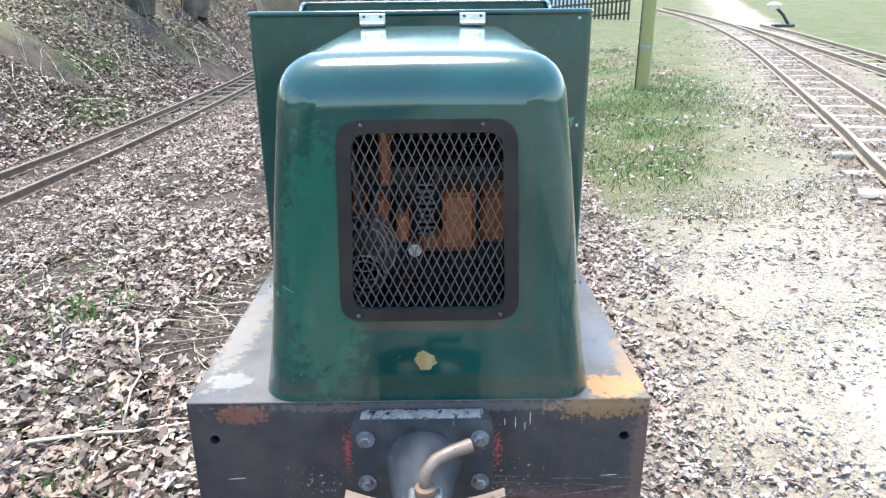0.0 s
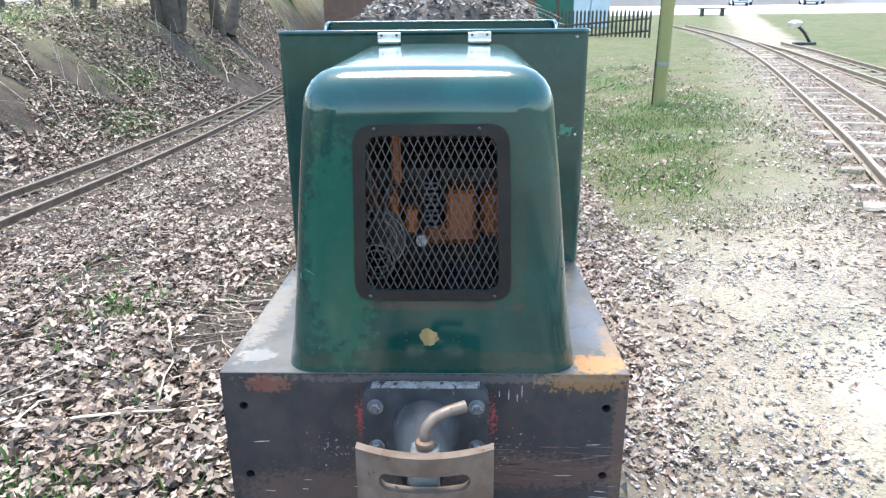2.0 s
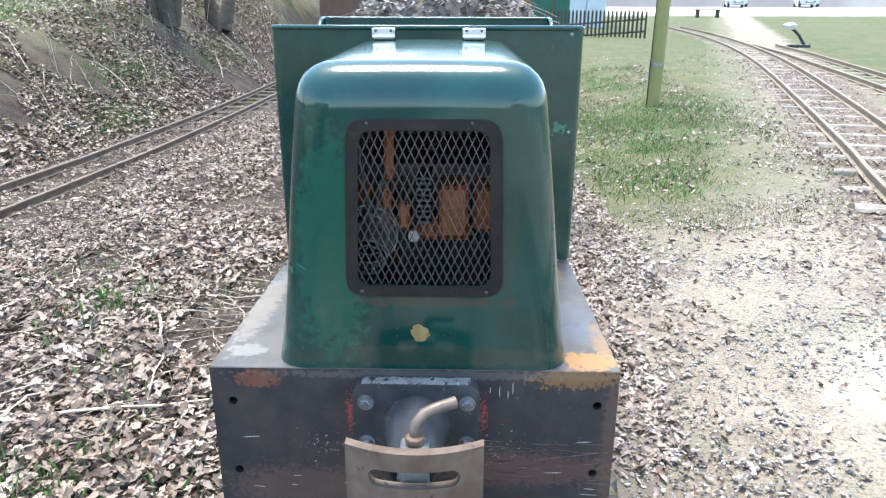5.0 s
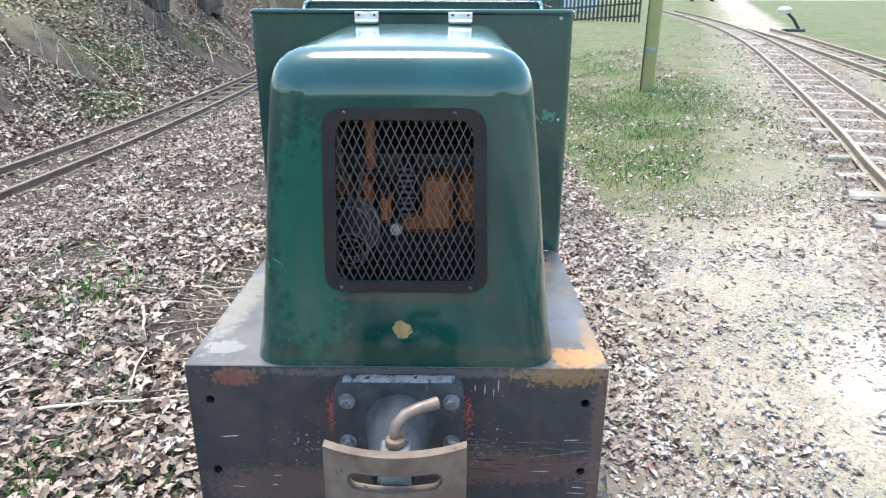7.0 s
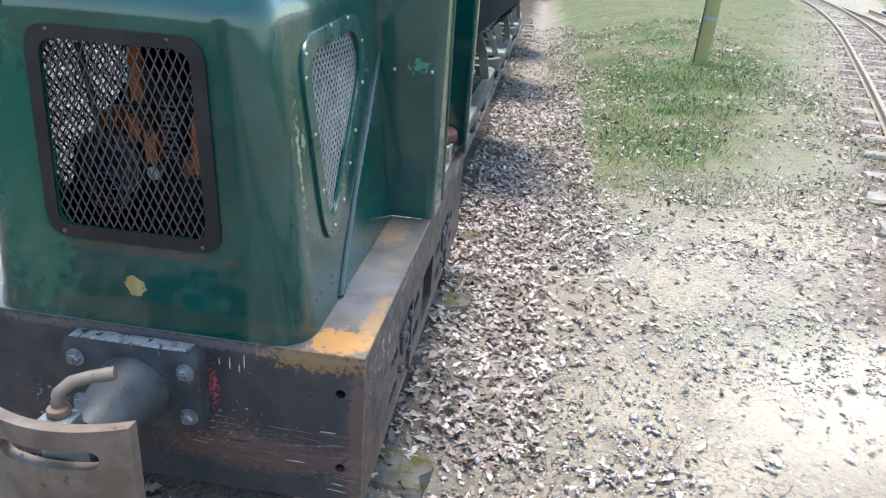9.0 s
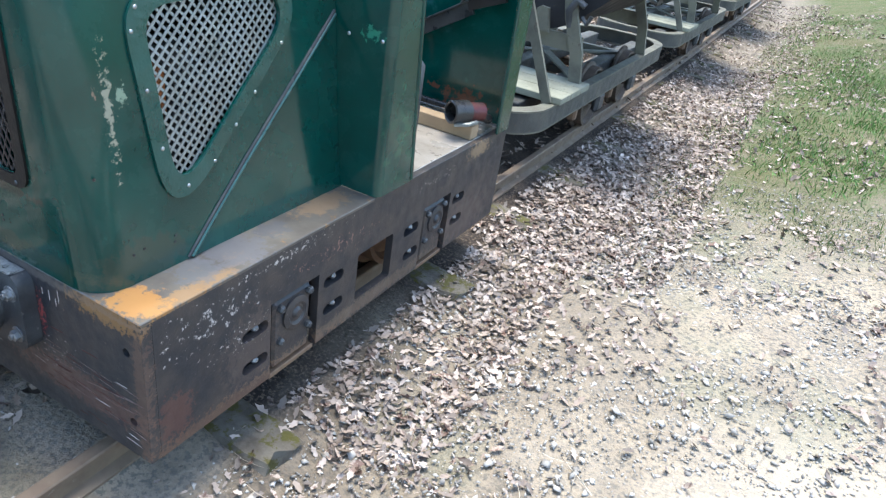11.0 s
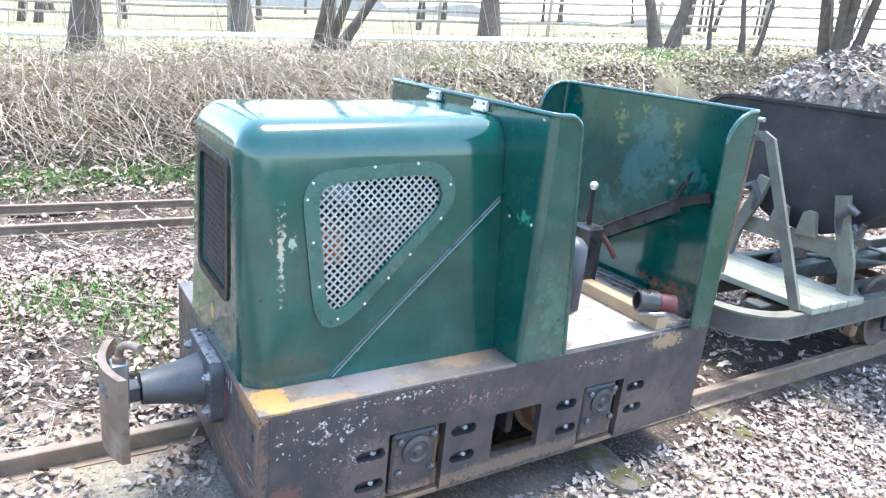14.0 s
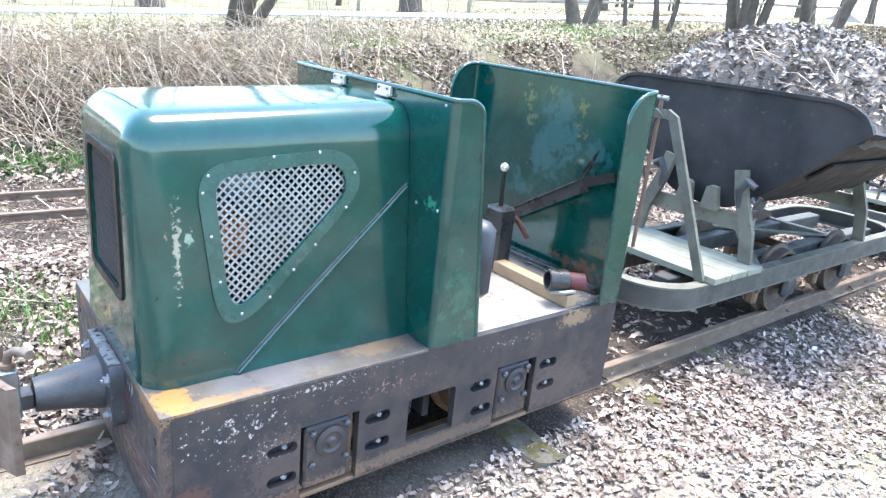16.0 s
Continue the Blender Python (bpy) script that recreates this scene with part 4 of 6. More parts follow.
part("drawbar_cone", lathe([(0.088, -0.04), (0.086, -0.055), (0.078, -0.08), (0.066, -0.14), (0.056, -0.2), (0.053, -0.225), (0.03, -0.226)], (CX, 0, 0.488), "Y", 28), CASTIRON, coupler, "grey cast drawbar cone", smooth=40)
part("drawbar", box(CX - 0.03, CX + 0.03, -0.29, -0.225, 0.455, 0.512, 0.006), CASTIRON, coupler)


def buffer_plate():
    bm = bmesh.new()
    n = 16
    front, back = [], []
    for k in range(n + 1):
        t = -1 + 2 * k / n
        x = 0.02 + 0.152 * t
        y = -0.345 + 0.04 * t * t
        front.append((x, y))
        back.append((x, y + 0.024))
    outline = front + back[::-1]
    prism(outline, "Z", 0.325, 0.612, bm)
    return bm


bufferbm = cut(buffer_plate(), prism(rounded(-0.08, 0.12, 0.525, 0.567, 0.02), "Y", -0.6, 0.0))
buffer = part("buffer_plate", bufferbm, WORNSTEEL, coupler, "curved rusty buffer plate with a slot", smooth=30)
bmesh_pin = lathe([(0.011, 0.4), (0.011, 0.57)], (0.02, -0.29, 0), "Z", 10)
part("pin", bmesh_pin, MESHSTEEL, coupler)
part("pin_guide", box(-0.012, 0.052, -0.312, -0.262, 0.44, 0.602, 0.004), MESHSTEEL, coupler, "pale worn pin guide")
part("pin_handle", tube([(0.02, -0.285, 0.56), (0.02, -0.285, 0.625), (0.023, -0.28, 0.648), (0.04, -0.265, 0.664), (0.07, -0.25, 0.671), (0.11, -0.235, 0.676)], [0.012, 0.012, 0.013, 0.013, 0.013, 0.014], 10), WORNSTEEL, coupler, "bent rusty coupling pin handle", smooth=50)
part("pin_collar", lathe([(0.02, 0.602), (0.022, 0.611), (0.02, 0.618), (0.012, 0.622)], (0.02, -0.285, 0), "Z", 14), RUST, coupler, smooth=40)


# cab sheets with folded wings and a rolled lip
def cab_sheet(name, y, low, high, top, half, r, label):
    """A sheet with folded side wings, low deep at the floor and high deep at the top."""
    s = math.copysign(1, low)
    t = 0.005
    f = 0.028
    bm = bmesh.new()
    bend = [(half - f + f * math.sin(radians(a)), y + s * (f - f * math.cos(radians(a)))) for a in (0, 22, 45, 68, 90)]
    back = [(half - f + (f - t) * math.sin(radians(a)), y + s * (f - (f - t) * math.cos(radians(a)))) for a in (90, 68, 45, 22, 0)]
    plan = bend + back
    prism(plan + [(-x, q) for x, q in plan[::-1]], "Z", 0.633, top, bm)
    sheet = part(name, bm, GREEN, loco, label, smooth=50)
    arc = [(high - s * r + s * r * math.cos(radians(a)), top - r + r * math.sin(radians(a))) for a in (0, 15, 30, 45, 60, 75, 90)]
    for q in (1, -1):
        w = prism([(y + s * (f + 0.0005), 0.633), (y + low, 0.633)] + [(y + d, z) for d, z in arc] + [(y + s * (f + 0.0005), top)], "X", *sorted((q * half, q * (half - t))))
        part("wing", w, GREEN, sheet, smooth=30)
    half_path = [(half - 0.003, y + low, 0.64), (half - 0.003, y + (low + high) / 2, (0.64 + top - r) / 2)] + [(half - 0.003, y + d, z) for d, z in arc] + [(half - 0.003, y + s * f, top), (half - 0.012, y + s * 0.008, top + 0.001), (half - f, y, top + 0.001)]
    path = half_path + [(-x, yy, z) for x, yy, z in half_path[::-1]]
    part("rolled_lip", tube(path, 0.009, 8), GREEN, sheet, smooth=50)
    return sheet


cab_front = cab_sheet("cab_front", 0.888, 0.204, 0.125, 1.474, 0.545, 0.06, "green front cab sheet with folded side wings")
cab_rear = cab_sheet("cab_rear", 1.912, -0.135, -0.165, 1.518, 0.55, 0.13, "green rear cab sheet with flaking paint")
for x in (-0.15, 0.163):
    hg = part("hinge", box(x - 0.04, x + 0.04, 0.872, 0.8865, 1.44, 1.474, 0.002), HINGESTEEL, cab_front, "zinc hood hinge")
    part("knuckle", lathe([(0.007, -0.035), (0.007, 0.035)], (x, 0.868, 1.443), "X", 10), HINGESTEEL, hg)
    for d in (-0.026, 0.026):
        part("screw", lathe([(0.005, 0), (0.004, -0.003)], (x + d, 0.8715, 1.465), "Y", 8), CASTIRON, hg)
for x, z in ((0.508, 1.118), (0.39, 1.116), (0.5, 1.455)):
    rivet((x, 0.888, z), "-Y", 0.006, cab_front)
# inside the cab
lever = part("brake_lever", tube([(-0.26, 1.872, 0.76), (0.3, 1.872, 1.09)], 0.02, 8, flat=(0.026, 0.006, (0, 0, 1))), ENGINEBLACK, loco, "flat dark steel brake lever")
part("grip", tube([(0.28, 1.872, 1.095), (0.44, 1.872, 1.16)], 0.018, 8, flat=(0.02, 0.009, (0, 0, 1))), GRILLEBLACK, lever)
part("ratchet_handle", tube([(0.25, 1.86, 1.1), (0.34, 1.86, 1.25)], 0.006, 6), ENGINEBLACK, lever)
part("ratchet_handle", tube([(0.29, 1.86, 1.12), (0.335, 1.86, 1.24)], 0.006, 6), ENGINEBLACK, lever)
part("ratchet_rod", tube([(-0.16, 1.862, 0.85), (0.28, 1.862, 1.115)], 0.005, 6), ENGINEBLACK, lever)
gear = part("gear_lever", tube([(0.0, 1.67, 0.63), (0.0, 1.67, 0.85), (-0.015, 1.67, 0.98), (-0.015, 1.668, 1.09)], [0.014, 0.014, 0.01, 0.009], 8), GRILLEBLACK, loco, "dark gear lever with a pale knob", smooth=50)
part("knob", lathe([(0.004, -0.02), (0.015, -0.014), (0.02, 0.0), (0.015, 0.014), (0.004, 0.02)], (-0.015, 1.668, 1.108), "Z", 14), HINGESTEEL, gear, "pale round knob", smooth=60)
part("gear_gate", box(-0.06, 0.05, 1.62, 1.72, 0.63, 0.93, 0.012), ENGINEBLACK, loco)
part("linkage", tube([(-0.05, 1.7, 0.92), (0.02, 1.76, 0.86), (0.06, 1.8, 0.78)], 0.012, 8), REDRUST, loco, smooth=50)
SEATGREY = material("grey_vinyl", (0.024, 0.028, 0.037), (0.04, 0.045, 0.055), rough=0.5, scale=6)
seat_back = part("backrest", box(0.2, 0.5, 1.1, 1.205, 0.745, 1.04, 0.035), SEATGREY, loco, "dark grey vinyl driver's backrest", smooth=50)
part("bracket", box(0.3, 0.36, 1.13, 1.16, 0.6305, 0.78, 0.004), ENGINEBLACK, seat_back)
part("pipe_run", tube([(-0.4, 1.86, 0.66), (0.3, 1.86, 0.66)], 0.014, 8), ENGINEBLACK, loco, smooth=60)

beam = single("timber_block", box(-0.1, 0.5, -0.032, 0.032, 0, 0.055, 0.003, m=pose(0.0, 1.655, 0.631, 0, 0, 0)), NEWWOOD, "sawn timber baulk lying on the cab floor", "timber")
hose = thing("hose_end", (0.44, 1.64, 0.6865), "black rubber hose end with a red sleeve on the timber", "hose")
REDPAINT = material("red_paint", (0.085, 0.014, 0.016), (0.03, 0.012, 0.013), (0.03, 0.015, 0.015), rough=0.5, scale=20)


def along(profile, n=20, closed=True):
    bm = lathe(profile, (0, 0, 0), "Z", n, closed=closed)
    d = Vector((0.45, 0.88, -0.05)).normalized()
    bmesh.ops.transform(bm, matrix=Matrix.Translation((0.415, 1.575, 0.738)) @ d.to_track_quat("Z", "Y").to_matrix().to_4x4(), verts=bm.verts)
    return bm


part("hose", along([(0.034, 0.09), (0.036, 0.004), (0.04, 0.0), (0.047, 0.004), (0.046, 0.085), (0.038, 0.09), (0.0, 0.091)], closed=False), ENGINEBLACK, hose, smooth=40)
part("sleeve", along([(0.03, 0.088), (0.037, 0.092), (0.037, 0.16), (0.02, 0.164)], 16), REDPAINT, hose, "dull red sleeve", smooth=40)
part("clamp", tube([(0.48, 1.7, 0.72), (0.5, 1.77, 0.69), (0.47, 1.84, 0.66)], 0.02, 8), ENGINEBLACK, hose, smooth=50)
part("clip", tube([(0.44, 1.58, 0.69), (0.49, 1.6, 0.7), (0.5, 1.66, 0.7)], 0.009, 6), MESHSTEEL, hose, smooth=50)

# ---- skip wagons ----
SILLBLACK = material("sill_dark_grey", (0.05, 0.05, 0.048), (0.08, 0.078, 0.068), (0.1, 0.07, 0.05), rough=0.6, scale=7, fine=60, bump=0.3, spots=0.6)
WHEELBROWN = material("wheel_dark_rust", (0.07, 0.05, 0.038), (0.11, 0.075, 0.055), (0.16, 0.12, 0.09), rough=0.7, scale=10, fine=80, bump=0.3, spots=0.62)


def build_wagon():
    w = thing("skip_wagon", (0, 4.1, 0.13), "black tipping skip wagon on a grey frame, heaped with dead leaves", "wagon", "train of skip wagons")
    # frame: two channel sills joined by bowed ends
    half, y0, y1, r = 0.43, 2.46, 5.78, 0.3
    loop = []
    for cx, cy, a0 in ((half - r, y1 - r, 0), (-half + r, y1 - r, 90), (-half + r, y0 + r, 180), (half - r, y0 + r, 270)):
        for k in range(9):
            a = radians(a0 + 90 * k / 8)
            loop.append((cx + r * math.cos(a), cy + r * math.sin(a)))
    web_in = [((abs(x) - 0.008) * math.copysign(1, x), 4.12 + (y - 4.12) * 0.995) for x, y in loop]
    fl_in = [((max(0.02, abs(x) - 0.065)) * math.copysign(1, x), 4.12 + (y - 4.12) * 0.962) for x, y in loop]
    put = lambda a, b, h: (a, b, h)
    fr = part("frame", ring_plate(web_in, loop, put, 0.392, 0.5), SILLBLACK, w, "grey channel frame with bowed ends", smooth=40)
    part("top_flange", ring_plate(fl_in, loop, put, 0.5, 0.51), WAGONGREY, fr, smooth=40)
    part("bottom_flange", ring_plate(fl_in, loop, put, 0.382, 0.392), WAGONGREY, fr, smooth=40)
    for y in (3.36, 4.86):
        part("cross_bar", box(-0.415, 0.415, y - 0.03, y + 0.03, 0.43, 0.5, 0.004), WAGONGREY, fr)
    for k in range(3):
        part("board", box(-0.41, 0.46, 2.86 + k * 0.17, 3.02 + k * 0.17, 0.512, 0.552, 0.004), WOOD, w, "weathered platform board")
    part("diagonal_stay", tube([(0.35, 3.5, 0.5), (-0.3, 4.4, 0.5)], 0.03, 4, flat=(0.03, 0.006, (1, 0, 0))), WAGONGREY, w)
    part("diagonal_stay", tube([(-0.35, 4.0, 0.5), (0.3, 4.9, 0.5)], 0.03, 4, flat=(0.03, 0.006, (1, 0, 0))), WAGONGREY, w)
    # inner sills added to hide the lit ground and darken the gap below
    for x in (-0.2, 0.2):
        part("inner_sill", box(x - 0.05, x + 0.05, 2.76, 5.5, 0.388, 0.49, 0.006), SILLBLACK, fr, "dark inner sill added to fill the shaded gap")
    part("brake_rod", tube([(0.05, 2.9, 0.46), (0.05, 3.6, 0.4), (0.08, 4.7, 0.38)], 0.014, 8), RUST, w, smooth=50)
    for y in (3.62, 4.45):
        part("brake_beam", box(-0.36, 0.36, y - 0.025, y + 0.025, 0.3, 0.36, 0.006), SILLBLACK, w)
        for q in (1, -1):
            part("brake_block", box(*sorted((q * 0.29, q * 0.35)), y - 0.03, y + 0.03, 0.22, 0.42, 0.012), RUST, w)
    # brake stand
    st = part("brake_stand", tube([(0.38, 2.85, 0.51), (0.02, 2.85, 1.33), (-0.02, 2.85, 1.345), (-0.1, 2.85, 1.34)], 0.03, 4, flat=(0.027, 0.012, (1, 0, 0))), WAGONGREY, w, "pale flat steel brake stand")
    part("stand_leg", tube([(-0.1, 2.85, 1.34), (-0.13, 2.85, 1.33), (-0.36, 2.85, 0.51)], 0.03, 4, flat=(0.027, 0.012, (1, 0, 0))), WAGONGREY, st)
    part("brake_crank", tube([(-0.3, 2.88, 1.42), (-0.06, 2.88, 1.425)], 0.013, 8), MESHSTEEL, st, smooth=50)
    part("brake_screw", tube([(-0.1, 2.88, 0.5), (-0.1, 2.88, 1.44)], 0.012, 8), RUST, st, smooth=50)
    # wheels
    for y in (3.9, 4.75):
        part("axle", lathe([(0.03, -0.36), (0.03, 0.36)], (0, y, 0.337), "X", 12), RUST, w)
        for s in (-1, 1):
            wh = part("wheel", lathe([(0.03, s * 0.27), (0.232, s * 0.27), (0.234, s * 0.288), (0.21, s * 0.297), (0.206, s * 0.355), (0.186, s * 0.355), (0.17, s * 0.325), (0.06, s * 0.325), (0.05, s * 0.37), (0.03, s * 0.37)], (0, y, 0.337), "X", 30), WHEELBROWN, w, "rusty spoked-disc wheel", smooth=35)
            part("bearing", box(*sorted((s * 0.375, s * 0.425)), y - 0.07, y + 0.07, 0.25, 0.385, 0.02), CASTIRON, wh)
    # end supports
    for y, s in ((3.33, -1), (4.92, 1)):
        sup = part("end_support", tube([(-0.36, y, 0.765), (0.36, y, 0.765)], 0.03, 4, flat=(0.048, 0.014, (0, 0, 1))), WAGONGREY, w, "grey cast cradle end")
        for q in (1, -1):
            part("upright", tube([(q * 0.385, y - 0.03, 0.51), (q * 0.35, y - 0.031, 0.72), (q * 0.27, y - 0.032, 0.92), (q * 0.235, y - 0.032, 1.07)], 0.03, 4, flat=(0.038, 0.016, (1, 0, 0))), WAGONGREY, sup)
            part("catch", tube([(q * 0.27, y + s * 0.03, 0.86), (q * 0.25, y + s * 0.04, 0.95), (q * 0.29, y + s * 0.045, 1.02), (q * 0.34, y + s * 0.04, 0.99)], [0.022, 0.026, 0.028, 0.02], 10), CASTIRON, sup, "dark tipping catch", smooth=50)
            part("catch_pin", tube([(q * 0.34, y - 0.05, 0.93), (q * 0.38, y + s * 0.07, 0.9), (q * 0.4, y + s * 0.07, 0.95)], 0.014, 8), CASTIRON, sup, smooth=50)
            part("foot", prism([(q * 0.03, 0.8), (q * 0.05, 0.93), (q * 0.075, 0.945), (q * 0.12, 0.94), (q * 0.15, 0.8)], "Y", y - 0.05, y - 0.016), WAGONGREY, sup)
    # skip tub
    prof = [(0.0, 0.81), (0.15, 0.82), (0.25, 0.862), (0.34, 0.94), (0.82, 1.375)]
    outline = [(x, z) for x, z in prof] + [(0.805, 1.41), (0.77, 1.455), (0.7, 1.495), (0.62, 1.512)]
    full = outline + [(-x, z) for x, z in outline[::-1] if x > 0]
    tub = part("tub_end", prism(full, "Y", 3.355, 3.363), TUBBLACK, w, "black end plate of the skip", smooth=30)
    part("tub_end", prism(full, "Y", 4.887, 4.895), TUBBLACK, w, "black end plate of the skip", smooth=30)
    rim = [(x, z) for x, z in outline[4:]] + [(0.0, 1.516)] + [(-x, z) for x, z in outline[4:][::-1]]
    for y in (3.35, 4.9):
        part("end_rim", tube([(x, y, z) for x, z in rim], 0.012, 4, flat=(0.012, 0.01, (0, 1, 0))), TUBBLACK, tub, smooth=30)
    sh = prof + [(0.885, 1.375), (0.885, 1.381), (0.816, 1.383)] + [(x, z + 0.008) for x, z in prof[-2::-1]]
    for q in (1, -1):
        part("tub_side", prism([(q * x, z) for x, z in sh], "Y", 3.363, 4.887), TUBBLACK, w, "black sloping side plate", smooth=30)
        part("side_strip", prism([(q * x, z) for x, z in ((0.5, 1.07), (0.62, 1.179), (0.63, 1.17), (0.51, 1.061))], "Y", 3.5, 4.75), TUBBLACK, w)
    part("coupling_bar", box(-0.03, 0.03, 5.78, 6.06, 0.42, 0.47, 0.006), RUST, w)
    return w


wagon = build_wagon()
for k in (1, 2):
    copy_thing(wagon, pose(0, 4.1 + 3.62 * k, 0.13 + 0.012 * max(0, 4.1 + 3.62 * k - 7)))
part("front_coupling", box(-0.03, 0.03, 1.915, 2.46, 0.42, 0.47, 0.006), RUST, loco)

# ---- litter, stones, plants ----
RNG = np.random.default_rng(5)


def bulk(name, verts, tris, mat, label, category, quads=False, smooth=False):
    """One mesh of many small pieces, kind 'stuff'."""
    me = bpy.data.meshes.new(name)
    n = tris.shape[1]
    me.vertices.add(len(verts))
    me.vertices.foreach_set("co", verts.astype(np.float32).ravel())
    me.loops.add(tris.size)
    me.loops.foreach_set("vertex_index", tris.astype(np.int32).ravel())
    me.polygons.add(len(tris))
    me.polygons.foreach_set("loop_start", np.arange(0, tris.size, n, dtype=np.int32))
    me.update(calc_edges=True)
    me.validate()
    me.materials.append(mat)
    if smooth:
        me.shade_smooth()
    return tagged(new(name, me), label, category, "", "stuff")


def turns(yaw, tilt, lean):
    cy, sy, ct, st, cl, sl = np.cos(yaw), np.sin(yaw), np.cos(tilt), np.sin(tilt), np.cos(lean), np.sin(lean)
    z = np.zeros_like(yaw)
    o = np.ones_like(yaw)
    rz = np.stack([np.stack([cy, -sy, z], -1), np.stack([sy, cy, z], -1), np.stack([z, z, o], -1)], -2)
    rx = np.stack([np.stack([o, z, z], -1), np.stack([z, ct, -st], -1), np.stack([z, st, ct], -1)], -2)
    ry = np.stack([np.stack([cl, z, sl], -1), np.stack([z, o, z], -1), np.stack([-sl, z, cl], -1)], -2)
    return rz @ rx @ ry


def scatter(template, faces, at, size, rot, jitter=0.0):
    t = np.asarray(template, float)[None] * size[:, None, None] * np.ones((1, 1, 3))
    if jitter:
        t = t * (1 + jitter * RNG.uniform(-1, 1, t.shape))
    v = np.einsum("nij,nkj->nki", rot, t) + at[:, None, :]
    f = np.asarray(faces)[None] + (np.arange(len(at)) * len(template))[:, None, None]
    return v.reshape(-1, 3), f.reshape(-1, len(faces[0]))


LEAFSHAPE = [(0, -1.0, 0.05), (0.42, -0.45, 0.16), (0.3, -0.1, 0.1), (0.5, 0.3, 0.2), (0.16, 0.62, 0.1), (0, 1.05, 0.2), (-0.16, 0.62, 0.1), (-0.5, 0.3, 0.2), (-0.3, -0.1, 0.1), (-0.42, -0.45, 0.16), (0, 0.0, 0.0)]
LEAFFACES = [(10, k, (k + 1) % 10) for k in range(10)]


def in_strip(n, x0, x1, y0, y1):
    return np.stack([RNG.uniform(x0, x1, n), RNG.uniform(y0, y1, n)], -1)


def leaves(name, xy, lo, hi, lift, label, z=None, mat=None):
    n = len(xy)
    z = ground_z(xy[:, 0], xy[:, 1]) if z is None else z
    patch = np.array([noise.noise((a * 1.3, b * 1.3, 0)) for a, b in xy]) * 0.03
    at = np.column_stack([xy, z + patch * (np.abs(xy[:, 0]) > 0.6) + RNG.uniform(0.004, lift, n)])
    v, f = scatter(LEAFSHAPE, LEAFFACES, at, RNG.uniform(lo, hi, n), turns(RNG.uniform(0, 6.28, n), RNG.normal(0, 0.42, n), RNG.normal(0, 0.42, n)), 0.25)
    return bulk(name, v, f, mat or LEAF, label, "leaves")


def clumpy(xy, scale, keep, seed=0.0):
    k = np.array([noise.noise((a * scale, b * scale, 7.0 + seed)) for a, b in xy])
    return xy[k > np.quantile(k, 1 - keep)]


spots = np.concatenate([
    clumpy(in_strip(15000, -3.4, -0.5, -1.6, 3.0), 0.9, 0.62), clumpy(in_strip(24000, -3.7, -0.5, 2.6, 12.0), 1.1, 0.75, 2.0), in_strip(6000, -5.6, -2.6, -4, 12), clumpy(in_strip(6500, -3.4, -0.42, -2.4, 1.8), 1.6, 0.6, 3.0), clumpy(in_strip(700, -0.28, 0.28, -2.5, 0.1), 2.0, 0.6), in_strip(1600, -6.0, -0.45, -4.5, -1.4), clumpy(in_strip(3600, -3.2, -0.42, -2.2, 0.3), 1.8, 0.6, 6.0),
    in_strip(1200, -0.3, 0.35, 2.0, 10.0)])
leaves("leaf_litter", spots, 0.012, 0.038, 0.045, "dry brown and pale fallen leaves carpeting the ground by the track")
leaves("leaf_fragments", np.concatenate([in_strip(16000, -3.4, -0.42, -2.2, 4.0), in_strip(20000, -5.6, -0.42, 2.0, 12.0), in_strip(5000, -5.4, -3.6, -3.0, 2.0), clumpy(in_strip(9000, -5.0, -3.5, 2.0, 16.0), 1.0, 0.7)]), 0.006, 0.019, 0.035, "broken bits of dead leaf over dark soil")
k2 = RNG.integers(0, 11, 9000)
off2 = np.array([[RIGHT[i][0] + 0.3, RIGHT[i][1] + 0.9] for i in k2]) + np.column_stack([RNG.normal(-0.3, 0.5, 9000), RNG.uniform(-1, 1, 9000)])
leaves("leaf_crumbs", np.concatenate([in_strip(3000, 0.5, 1.0, 0.5, 3.5), in_strip(600, 0.45, 1.3, -1.2, 0.6), clumpy(in_strip(1500, -0.28, 0.28, -2.5, 0.0), 2.0, 0.6), in_strip(11000, 0.42, 1.35, 2.0, 8.0), in_strip(4500, 0.4, 1.6, 8.0, 16.0), clumpy(in_strip(3000, 0.6, 1.5, -0.4, 5), 1.5, 0.6), in_strip(900, 1.0, 3.2, -1.5, 4), off2]), 0.008, 0.028, 0.022, "small broken dry leaves strewn beside the rail", mat=PINKLEAF)
leaves("scattered_leaves", np.concatenate([clumpy(in_strip(6500, 1.2, 4.2, 2.2, 14), 0.9, 0.6), in_strip(1500, 2.0, 7.5, -1.5, 16)]), 0.013, 0.034, 0.02, "single dry leaves scattered over thin grass", mat=PINKLEAF)
leaves("bank_leaves", np.concatenate([in_strip(9000, -7.8, -5.2, -4, 6), clumpy(in_strip(34000, -8.0, -5.0, 5, 26), 0.8, 0.78, 1.0)]), 0.02, 0.055, 0.06, "brown dead leaves covering the slope of the bank")
leaves("plateau_leaves", np.concatenate([in_strip(20000, -13, -7.4, -4, 22), in_strip(3000, -18, -13, -4, 22)]), 0.025, 0.06, 0.05, "dead leaves on top of the bank, sunlight put into their pale colour", mat=BANKLEAF)

